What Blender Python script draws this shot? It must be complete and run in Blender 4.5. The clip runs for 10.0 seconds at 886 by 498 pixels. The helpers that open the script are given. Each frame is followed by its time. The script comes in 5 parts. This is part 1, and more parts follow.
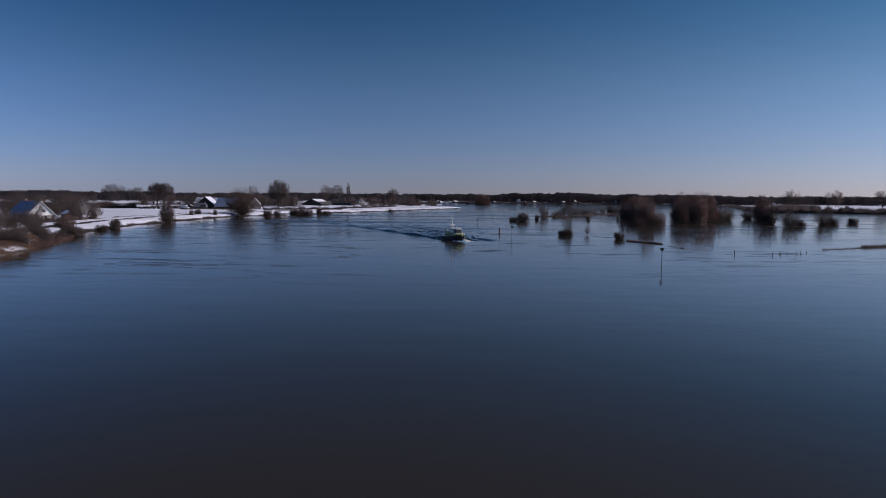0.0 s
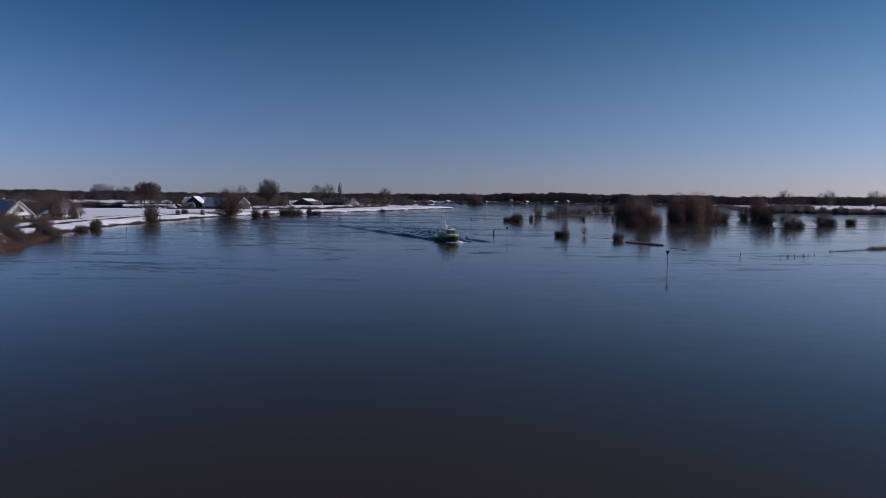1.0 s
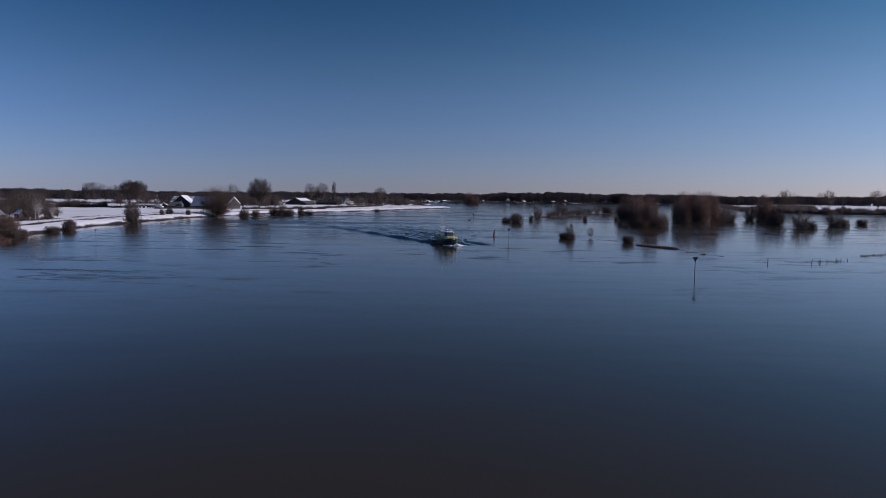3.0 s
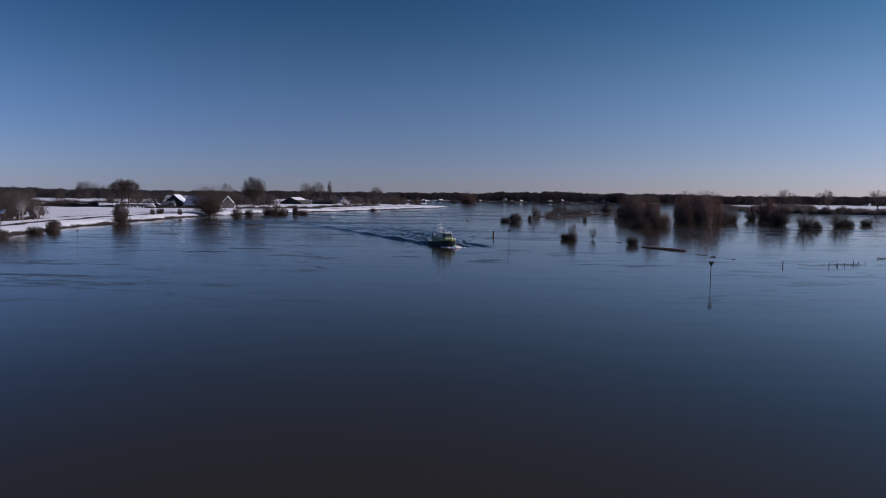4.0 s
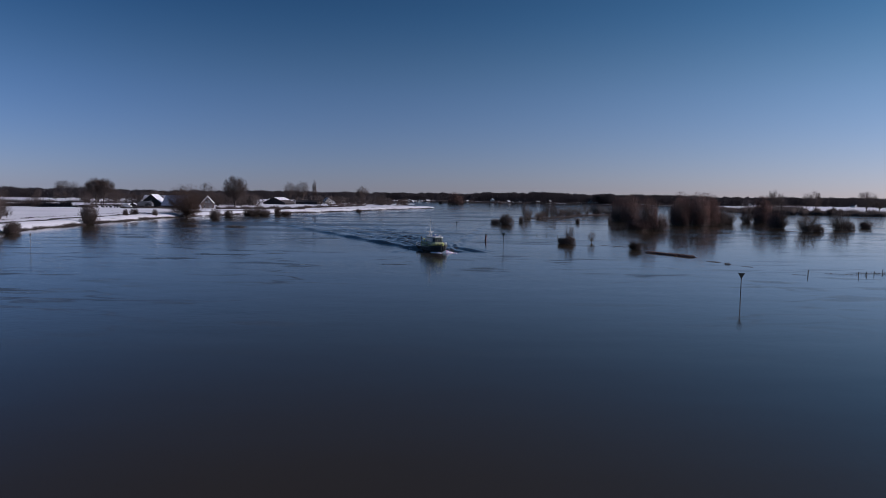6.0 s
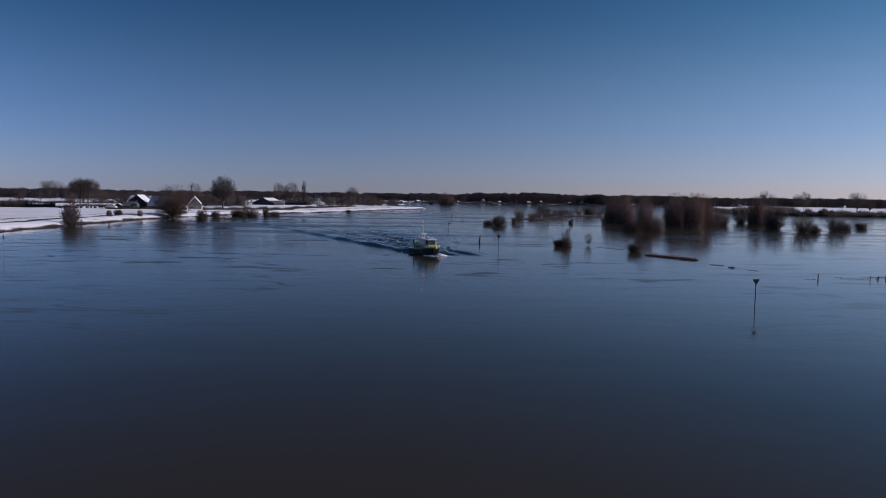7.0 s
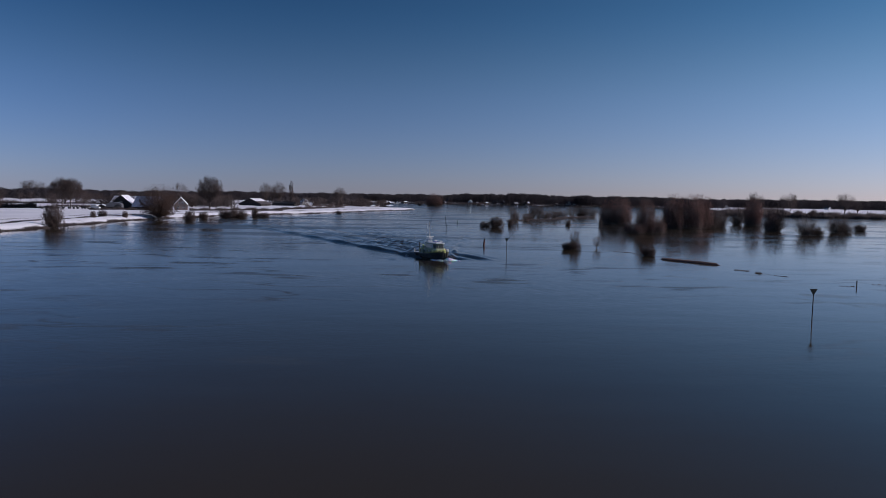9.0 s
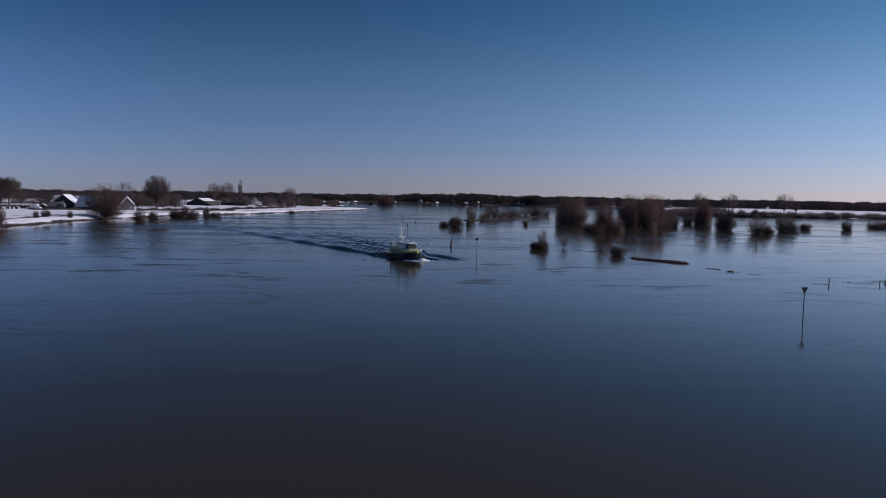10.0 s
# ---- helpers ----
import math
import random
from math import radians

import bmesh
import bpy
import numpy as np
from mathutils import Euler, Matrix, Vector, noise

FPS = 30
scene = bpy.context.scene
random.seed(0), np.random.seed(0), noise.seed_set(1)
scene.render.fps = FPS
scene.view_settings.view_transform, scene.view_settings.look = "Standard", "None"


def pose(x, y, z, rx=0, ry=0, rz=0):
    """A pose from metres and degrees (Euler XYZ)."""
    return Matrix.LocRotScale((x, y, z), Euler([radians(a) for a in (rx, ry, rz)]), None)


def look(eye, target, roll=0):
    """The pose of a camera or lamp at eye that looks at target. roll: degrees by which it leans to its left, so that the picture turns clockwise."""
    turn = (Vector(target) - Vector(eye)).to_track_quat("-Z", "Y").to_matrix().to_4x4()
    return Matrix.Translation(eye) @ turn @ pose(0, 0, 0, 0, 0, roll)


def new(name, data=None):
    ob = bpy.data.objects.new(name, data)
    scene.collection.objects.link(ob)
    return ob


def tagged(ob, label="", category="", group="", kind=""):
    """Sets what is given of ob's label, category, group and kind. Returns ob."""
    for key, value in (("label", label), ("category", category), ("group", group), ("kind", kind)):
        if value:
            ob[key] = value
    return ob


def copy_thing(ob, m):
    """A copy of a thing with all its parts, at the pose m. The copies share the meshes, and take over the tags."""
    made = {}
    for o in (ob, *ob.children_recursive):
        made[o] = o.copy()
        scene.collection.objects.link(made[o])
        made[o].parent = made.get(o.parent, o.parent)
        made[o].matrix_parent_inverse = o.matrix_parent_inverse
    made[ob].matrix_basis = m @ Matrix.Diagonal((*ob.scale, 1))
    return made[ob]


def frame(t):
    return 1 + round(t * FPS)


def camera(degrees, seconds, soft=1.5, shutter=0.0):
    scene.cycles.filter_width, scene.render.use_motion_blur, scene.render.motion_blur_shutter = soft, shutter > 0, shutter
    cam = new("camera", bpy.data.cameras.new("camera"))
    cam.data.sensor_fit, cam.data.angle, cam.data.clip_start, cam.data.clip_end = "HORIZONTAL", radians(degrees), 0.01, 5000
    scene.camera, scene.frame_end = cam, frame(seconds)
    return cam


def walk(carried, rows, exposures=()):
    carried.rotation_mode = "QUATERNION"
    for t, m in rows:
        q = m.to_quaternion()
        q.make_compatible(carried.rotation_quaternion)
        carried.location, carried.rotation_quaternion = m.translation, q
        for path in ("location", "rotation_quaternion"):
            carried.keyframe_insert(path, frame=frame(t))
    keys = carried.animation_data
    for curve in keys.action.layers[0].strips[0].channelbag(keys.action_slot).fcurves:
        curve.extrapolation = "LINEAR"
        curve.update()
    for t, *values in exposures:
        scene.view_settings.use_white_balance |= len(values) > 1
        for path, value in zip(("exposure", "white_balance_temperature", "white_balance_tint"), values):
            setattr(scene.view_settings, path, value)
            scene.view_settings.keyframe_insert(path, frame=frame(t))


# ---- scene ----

# camera: a drone 15 m over the river
cam = camera(63.3, 10.0, soft=0.8)
PATH = [
    (0, (0.00, -0.00, 15.00), (0.00, 99.73, 7.69), 0.67),
    (0.5, (-0.15, 4.58, 14.95), (0.43, 104.31, 7.62), 0.71),
    (1, (-0.18, 9.16, 14.89), (0.89, 108.88, 7.57), 0.73),
    (1.5, (-0.24, 13.73, 14.84), (1.15, 113.45, 7.49), 0.74),
    (2, (-0.29, 18.21, 14.80), (1.36, 117.93, 7.45), 0.76),
    (2.5, (-0.34, 22.64, 14.78), (1.30, 122.36, 7.43), 0.78),
    (4, (-0.65, 35.88, 14.89), (1.48, 135.57, 7.43), 0.84),
    (4.5, (-0.77, 40.18, 14.95), (2.21, 139.86, 7.49), 0.86),
    (5, (-0.89, 44.44, 14.99), (2.62, 144.10, 7.53), 0.88),
    (5.5, (-1.06, 48.52, 15.03), (2.43, 148.18, 7.59), 0.93),
    (7, (-1.76, 59.51, 15.16), (3.62, 159.10, 7.84), 1.01),
    (7.5, (-2.32, 62.73, 15.20), (2.74, 162.34, 7.92), 1.07),
    (8, (-3.24, 65.39, 15.22), (2.05, 164.99, 7.97), 1.09),
    (8.5, (-4.80, 67.65, 15.20), (1.46, 167.19, 7.99), 1.09),
    (9, (-7.01, 69.59, 15.14), (0.48, 169.05, 7.97), 1.11),
    (9.5, (-9.69, 71.35, 15.01), (-0.12, 170.64, 7.90), 1.13),
    (10, (-12.67, 73.01, 14.87), (2.00, 171.68, 7.83), 1.14),
]
walk(cam, [(t, look(eye, target, roll)) for t, eye, target, roll in PATH])

# clear winter sky, low sun square to the right of the view
SUN_AZ, SUN_EL = 85.0, 25.0
world = bpy.data.worlds.new("winter_sky")
scene.world = world
world.use_nodes = True
wn, wl = world.node_tree.nodes, world.node_tree.links
sky = wn.new("ShaderNodeTexSky")
sky.sky_type = "NISHITA"
sky.sun_disc = False
sky.sun_elevation, sky.sun_rotation = radians(SUN_EL), radians(SUN_AZ)
sky.altitude, sky.air_density, sky.dust_density, sky.ozone_density = 0, 1.0, 0.12, 4.0
# deep polarised blue overhead that pales to lavender haze at the horizon
rise = wn.new("ShaderNodeSeparateXYZ")
wl.new(wn.new("ShaderNodeTexCoord").outputs["Generated"], rise.inputs["Vector"])
tone = wn.new("ShaderNodeValToRGB")
tone.color_ramp.interpolation = "B_SPLINE"
stops = tone.color_ramp.elements
stops[0].position, stops[0].color = 0.0, (0.397, 0.412, 0.705, 1)
stops[1].position, stops[1].color = 1.0, (0.42, 0.50, 0.62, 1)
for at_rise, shade in ((0.06, (0.374, 0.392, 0.618, 1)), (0.135, (0.327, 0.379, 0.515, 1)), (0.19, (0.245, 0.332, 0.435, 1)), (0.25, (0.138, 0.268, 0.385, 1)), (0.33, (0.150, 0.236, 0.318, 1)), (0.42, (0.158, 0.202, 0.262, 1)), (0.6, (0.20, 0.30, 0.42, 1))):
    stops.new(at_rise).color = shade
wl.new(rise.outputs["Z"], tone.inputs["Fac"])
tint = wn.new("ShaderNodeMix")
tint.data_type, tint.blend_type = "RGBA", "MULTIPLY"
tint.inputs["Factor"].default_value = 1.0
wl.new(sky.outputs["Color"], tint.inputs["A"])
wl.new(tone.outputs["Color"], tint.inputs["B"])
# skylight is polarised square to the sun, where the filter on the lens darkens it; paler and warmer towards the sun
to_sun = wn.new("ShaderNodeVectorMath")
to_sun.operation = "DOT_PRODUCT"
to_sun.inputs[1].default_value = (math.sin(radians(SUN_AZ)) * math.cos(radians(SUN_EL)), math.cos(radians(SUN_AZ)) * math.cos(radians(SUN_EL)), math.sin(radians(SUN_EL)))
wl.new(rise.inputs["Vector"].links[0].from_socket, to_sun.inputs[0])


def sky_math(op, a, b):
    node = wn.new("ShaderNodeMath")
    node.operation = op
    for i, x in enumerate((a, b)):
        if isinstance(x, float):
            node.inputs[i].default_value = x
        else:
            wl.new(x, node.inputs[i])
    return node.outputs["Value"]


FILTER = 0.42
square = sky_math("MULTIPLY", to_sun.outputs["Value"], to_sun.outputs["Value"])
polarised = sky_math("DIVIDE", sky_math("SUBTRACT", 1.0, square), sky_math("ADD", 1.0, square))
passed = sky_math("SUBTRACT", 1.0, sky_math("MULTIPLY", polarised, FILTER))
warm = wn.new("ShaderNodeValToRGB")
warm.color_ramp.elements[0].position, warm.color_ramp.elements[0].color = 0.38, (0.885, 0.965, 1.05, 1)
warm.color_ramp.elements[1].position, warm.color_ramp.elements[1].color = 0.85, (1.15, 1.035, 0.91, 1)
wl.new(sky_math("ADD", sky_math("MULTIPLY", to_sun.outputs["Value"], 0.5), 0.5), warm.inputs["Fac"])
filtered = wn.new("ShaderNodeMix")
filtered.data_type, filtered.blend_type = "RGBA", "MULTIPLY"
filtered.inputs["Factor"].default_value = 1.0
wl.new(tint.outputs["Result"], filtered.inputs["A"])
wl.new(warm.outputs["Color"], filtered.inputs["B"])
wl.new(filtered.outputs["Result"], wn["Background"].inputs["Color"])
wl.new(sky_math("MULTIPLY", passed, 0.190), wn["Background"].inputs["Strength"])
sun_data = bpy.data.lights.new("sun", "SUN")
sun_data.energy, sun_data.angle, sun_data.color = 3.6, radians(0.5), (1.0, 0.895, 0.95)
sun = new("sun", sun_data)
sx, sy = math.sin(radians(SUN_AZ)), math.cos(radians(SUN_AZ))
sun.matrix_world = look((sx * 900, sy * 900, 900 * math.tan(radians(SUN_EL))), (0, 0, 0))
scene.view_settings.exposure = 0.0


# ---- materials ----
def mat(name, base, rough=0.8, second=None, scale=1.0, fine=None, bump=0.0, metal=0.0, detail=6.0, contrast=(0.35, 0.65), spec=0.5,
        local=True, vary=0.0, thin=0.0):
    """A surface of two mottled tones, at two scales, with relief. scale: marks a metre; thin: the share of light that shines through."""
    m = bpy.data.materials.new(name)
    m.use_nodes = True
    n, l = m.node_tree.nodes, m.node_tree.links
    b = n["Principled BSDF"]
    b.inputs["Roughness"].default_value, b.inputs["Metallic"].default_value = rough, metal
    b.inputs["Specular IOR Level"].default_value = spec
    where = n.new("ShaderNodeTexCoord").outputs["Object"] if local else n.new("ShaderNodeNewGeometry").outputs["Position"]
    big, small = n.new("ShaderNodeTexNoise"), n.new("ShaderNodeTexNoise")
    for tex, s in ((big, scale), (small, fine or scale * 9)):
        tex.inputs["Scale"].default_value, tex.inputs["Detail"].default_value = s, detail
        l.new(where, tex.inputs["Vector"])
    ramp = n.new("ShaderNodeValToRGB")
    ramp.color_ramp.elements[0].position, ramp.color_ramp.elements[1].position = contrast
    ramp.color_ramp.elements[0].color = (*base, 1)
    ramp.color_ramp.elements[1].color = (*(second or [c * 0.75 for c in base]), 1)
    l.new(big.outputs["Fac"], ramp.inputs["Fac"])
    mix = n.new("ShaderNodeMix")
    mix.data_type, mix.blend_type = "RGBA", "MULTIPLY"
    mix.inputs["Factor"].default_value = 0.5
    grey = n.new("ShaderNodeMapRange")
    grey.inputs["From Min"].default_value, grey.inputs["From Max"].default_value = 0.3, 0.7
    grey.inputs["To Min"].default_value, grey.inputs["To Max"].default_value = 0.7, 1.1
    l.new(small.outputs["Fac"], grey.inputs["Value"])
    l.new(ramp.outputs["Color"], mix.inputs["A"])
    l.new(grey.outputs["Result"], mix.inputs["B"])
    out = mix.outputs["Result"]
    if vary:
        info, hsv = n.new("ShaderNodeObjectInfo"), n.new("ShaderNodeHueSaturation")
        span = n.new("ShaderNodeMapRange")
        span.inputs["To Min"].default_value, span.inputs["To Max"].default_value = 1 - vary, 1 + vary
        l.new(info.outputs["Random"], span.inputs["Value"])
        l.new(span.outputs["Result"], hsv.inputs["Value"])
        l.new(out, hsv.inputs["Color"])
        out = hsv.outputs["Color"]
    l.new(out, b.inputs["Base Color"])
    if bump:
        bn = n.new("ShaderNodeBump")
        bn.inputs["Strength"].default_value, bn.inputs["Distance"].default_value = 1.0, bump
        l.new(small.outputs["Fac"], bn.inputs["Height"])
        l.new(bn.outputs["Normal"], b.inputs["Normal"])
    if thin:
        lit, both = n.new("ShaderNodeBsdfTranslucent"), n.new("ShaderNodeMixShader")
        both.inputs["Fac"].default_value = thin
        l.new(out, lit.inputs["Color"])
        l.new(b.outputs["BSDF"], both.inputs[1])
        l.new(lit.outputs["BSDF"], both.inputs[2])
        l.new(both.outputs["Shader"], n["Material Output"].inputs["Surface"])
    return m


def water_material():
    m = bpy.data.materials.new("river_water")
    m.use_nodes = True
    n, l = m.node_tree.nodes, m.node_tree.links
    b = n["Principled BSDF"]
    b.inputs["Base Color"].default_value = (0.034, 0.0262, 0.0155, 1)
    b.inputs["IOR"].default_value = 1.33
    pos = n.new("ShaderNodeNewGeometry").outputs["Position"]

    def waves(scale, stretch, detail, turn=0.0):
        mp, tex = n.new("ShaderNodeMapping"), n.new("ShaderNodeTexNoise")
        mp.inputs["Scale"].default_value = (scale * stretch, scale, scale)
        mp.inputs["Rotation"].default_value = (0, 0, radians(turn))
        tex.inputs["Detail"].default_value = detail
        tex.inputs["Scale"].default_value = 1.0
        l.new(pos, mp.inputs["Vector"])
        l.new(mp.outputs["Vector"], tex.inputs["Vector"])
        return tex.outputs["Fac"]

    def bump(height, distance, under=None, strength=1.0):
        bn = n.new("ShaderNodeBump")
        bn.inputs["Distance"].default_value = distance
        if isinstance(strength, float):
            bn.inputs["Strength"].default_value = strength
        else:
            l.new(strength, bn.inputs["Strength"])
        l.new(height, bn.inputs["Height"])
        if under:
            l.new(under, bn.inputs["Normal"])
        return bn.outputs["Normal"]

    # calm water with long brushed streaks across the stream
    def mask(value, lo, hi, a, c):
        r = n.new("ShaderNodeMapRange")
        for key, v in (("From Min", lo), ("From Max", hi), ("To Min", a), ("To Max", c)):
            r.inputs[key].default_value = v
        l.new(value, r.inputs["Value"])
        return r.outputs["Result"]

    # the open stream is brushed, the near reach and the flooded side are calmer
    def times(a, c):
        r = n.new("ShaderNodeMath")
        r.operation = "MULTIPLY"
        l.new(a, r.inputs[0])
        l.new(c, r.inputs[1])
        return r.outputs["Value"]

    reach = n.new("ShaderNodeSeparateXYZ")
    l.new(pos, reach.inputs["Vector"])
    # smooth under the lee of the snowy bank
    lee = mask(reach.outputs["X"], -138.0, -100.0, 0.1, 1.0)
    stream = times(mask(reach.outputs["X"], 20.0, 80.0, 1.0, 0.25), lee)
    open_water = times(mask(reach.outputs["Y"], 110.0, 260.0, 0.12, 1.0), stream)
    # thin wavering dark lines of ripples, in patches
    contour = n.new("ShaderNodeMath")
    contour.operation = "ABSOLUTE"
    level = n.new("ShaderNodeMath")
    level.operation = "SUBTRACT"
    level.inputs[1].default_value = 0.5
    l.new(waves(0.05, 0.42, 4.0, 8), level.inputs[0])
    l.new(level.outputs["Value"], contour.inputs[0])
    lines = times(mask(contour.outputs["Value"], 0.003, 0.017, 0.85, 0.0), mask(waves(0.022, 0.5, 5.0, 40), 0.45, 0.55, 0.05, 1.0))
    # cat's paws: torn patches of darker chop
    paws = times(mask(waves(0.15, 0.36, 9.0, 14), 0.57, 0.625, 0.0, 0.9), mask(waves(0.016, 0.7, 3.0, 70), 0.44, 0.56, 0.1, 1.0))
    far_paws = times(mask(waves(0.034, 0.28, 5.0, 12), 0.50, 0.62, 0.0, 0.8), mask(reach.outputs["Y"], 230.0, 380.0, 0.0, 1.0))

    def most(a, c):
        r = n.new("ShaderNodeMath")
        r.operation = "MAXIMUM"
        l.new(a, r.inputs[0])
        l.new(c, r.inputs[1])
        return r.outputs["Value"]

    streak = times(most(most(lines, paws), far_paws), times(mask(reach.outputs["Y"], 100.0, 160.0, 0.0, 1.0), times(mask(reach.outputs["X"], 20.0, 70.0, 1.0, 0.45), lee)))
    gusts = times(mask(waves(0.02, 0.5, 3.0, 8), 0.38, 0.60, 0.35, 1.0), open_water)
    swell = bump(waves(0.10, 0.5, 2.0), 0.035)
    ripple = bump(waves(1.3, 0.6, 3.0, 6), 0.048, swell, gusts)
    fine = bump(waves(2.2, 0.8, 3.0, -9), 0.0045, ripple)
    fine = bump(waves(5.0, 0.8, 2.0, 3), 0.016, fine, streak)
    l.new(mask(streak, 0.0, 1.0, 0.07, 0.30), b.inputs["Roughness"])
    l.new(fine, b.inputs["Normal"])
    return m


def ground_material():
    """Snow cover, thin over tussocks, with bare wet grass along the waterline."""
    m = bpy.data.materials.new("snowy_meadow")
    m.use_nodes = True
    n, l = m.node_tree.nodes, m.node_tree.links
    b = n["Principled BSDF"]
    b.inputs["Roughness"].default_value = 0.75
    pos = n.new("ShaderNodeNewGeometry").outputs["Position"]
    sep = n.new("ShaderNodeSeparateXYZ")
    l.new(pos, sep.inputs["Vector"])

    def tex(scale, detail=6.0, stretch=1.0):
        mp, t = n.new("ShaderNodeMapping"), n.new("ShaderNodeTexNoise")
        mp.inputs["Scale"].default_value = (scale, scale * stretch, scale)
        t.inputs["Scale"].default_value, t.inputs["Detail"].default_value = 1.0, detail
        l.new(pos, mp.inputs["Vector"])
        l.new(mp.outputs["Vector"], t.inputs["Vector"])
        return t.outputs["Fac"]

    def span(v, a, c, lo=0.0, hi=1.0):
        r = n.new("ShaderNodeMapRange")
        for key, x in (("From Min", a), ("From Max", c), ("To Min", lo), ("To Max", hi)):
            r.inputs[key].default_value = x
        l.new(v, r.inputs["Value"])
        return r.outputs["Result"]

    def calc(op, a, c):
        r = n.new("ShaderNodeMath")
        r.operation = op
        for i, x in enumerate((a, c)):
            if isinstance(x, float):
                r.inputs[i].default_value = x
            else:
                l.new(x, r.inputs[i])
        return r.outputs["Value"]

    def blend(fac, a, c):
        r = n.new("ShaderNodeMix")
        r.data_type = "RGBA"
        l.new(fac, r.inputs["Factor"])
        for key, x in (("A", a), ("B", c)):
            if isinstance(x, tuple):
                r.inputs[key].default_value = (*x, 1)
            else:
                l.new(x, r.inputs[key])
        return r.outputs["Result"]

    snow = blend(span(tex(0.03), 0.35, 0.65), (0.80, 0.80, 0.82), (0.70, 0.70, 0.73))
    grass = blend(span(tex(0.8), 0.35, 0.65), (0.075, 0.062, 0.035), (0.035, 0.03, 0.018))
    # height of the snow line wavers by a few decimetres
    edge = calc("ADD", sep.outputs["Z"], span(tex(0.12), 0.3, 0.7, -0.35, 0.35))
    bare = span(edge, 0.25, 0.5, 1.0, 0.0)
    tufts = span(tex(0.35, 8.0, 0.4), 0.66, 0.74)
    bare = calc("MAXIMUM", bare, calc("MULTIPLY", tufts, 0.6))
    l.new(blend(bare, snow, grass), b.inputs["Base Color"])
    bn = n.new("ShaderNodeBump")
    bn.inputs["Distance"].default_value = 0.12
    l.new(tex(1.5), bn.inputs["Height"])
    l.new(bn.outputs["Normal"], b.inputs["Normal"])
    return m


WATER = water_material()
GROUND = ground_material()
SNOW = mat("snow", (0.82, 0.82, 0.84), 0.7, (0.70, 0.71, 0.74), 0.4, 3.0, 0.05)
BARK = mat("grey_brown_bark", (0.125, 0.096, 0.082), 0.9, (0.080, 0.062, 0.054), 1.5, 20, 0.01, vary=0.25)
TWIG = mat("brown_twigs", (0.150, 0.115, 0.105), 0.95, (0.105, 0.082, 0.078), 0.5, 6, vary=0.2, thin=0.4, spec=0.2)
WILLOW_TWIG = mat("red_brown_willow_twigs", (0.32, 0.198, 0.174), 0.95, (0.245, 0.155, 0.138), 0.4, 6, vary=0.2, thin=0.5, spec=0.2)
BROWN_TWIG = mat("dull_brown_willow_twigs", (0.160, 0.106, 0.086), 0.95, (0.120, 0.082, 0.068), 0.4, 6, vary=0.2, thin=0.4, spec=0.2)
# distance haze is put into this base colour: raised, slightly purple-blue
WOODS = mat("hazed_bare_wood", (0.130, 0.116, 0.124), 0.95, (0.100, 0.090, 0.098), 0.02, 0.4, local=False, thin=0.75, spec=0.1)
BIRCH = mat("pale_birch_bark", (0.52, 0.50, 0.48), 0.8, (0.30, 0.28, 0.27), 1.2, 14.0, 0.01)
REED = mat("dry_reed", (0.17, 0.095, 0.055), 0.9, (0.10, 0.060, 0.038), 0.2, 4.0, local=False)
REED_SCRUB = mat("brown_scrub", (0.080, 0.062, 0.058), 0.95, (0.054, 0.043, 0.041), 0.05, 1.0, local=False)
MUD = mat("dead_grass_mud", (0.13, 0.074, 0.060), 0.9, (0.08, 0.048, 0.042), 0.6, 5.0, 0.04, local=False)
GRAVEL = mat("trodden_path", (0.09, 0.075, 0.06), 0.9, (0.05, 0.042, 0.035), 0.3, 3.0, 0.03, local=False)
BRICK = mat("brown_brick", (0.15, 0.095, 0.075), 0.85, (0.10, 0.065, 0.055), 0.6, 8.0, 0.01)
DARKWOOD = mat("tarred_planks", (0.035, 0.03, 0.028), 0.8, (0.022, 0.02, 0.02), 0.8, 9.0, 0.01)
WHITEPAINT = mat("white_paint", (0.78, 0.77, 0.74), 0.55, (0.68, 0.67, 0.63), 0.7, 6.0)
TILE = mat("dark_roof_tiles", (0.075, 0.06, 0.055), 0.7, (0.05, 0.042, 0.04), 0.5, 6.0, 0.02)
# blue-grey roofing; on the riverside house it paints snow lying in shade
SHEET_SNOWSHADE = mat("grey_blue_sheet_and_snow_shade", (0.20, 0.235, 0.32), 0.5, (0.13, 0.16, 0.225), 0.4, 5.0)
STEEL = mat("grey_steel", (0.22, 0.22, 0.23), 0.5, (0.15, 0.15, 0.16), 1.0, 8.0, metal=0.6)
BLACK = mat("black_paint", (0.02, 0.02, 0.022), 0.5, (0.03, 0.03, 0.03), 1.0, 6.0)
REDPAINT = mat("red_paint", (0.42, 0.045, 0.03), 0.5, (0.30, 0.035, 0.03), 1.0, 6.0)
GREENPAINT = mat("green_paint", (0.03, 0.16, 0.07), 0.5, (0.025, 0.11, 0.05), 1.0, 6.0)
YELLOW = mat("yellow_green_paint", (0.40, 0.43, 0.085), 0.4, (0.30, 0.33, 0.07), 0.8, 6.0)
HULL = mat("dark_hull_paint", (0.012, 0.015, 0.013), 0.6, (0.018, 0.02, 0.018), 0.7, 6.0)
OLDWOOD = mat("weathered_wood", (0.10, 0.085, 0.07), 0.9, (0.05, 0.042, 0.035), 3.0, 20.0, 0.01)
FOAM = mat("white_foam", (0.93, 0.92, 0.93), 0.8, (0.82, 0.82, 0.84), 1.0, 6.0)
FOAM.node_tree.nodes["Principled BSDF"].inputs["Subsurface Weight"].default_value = 0.6
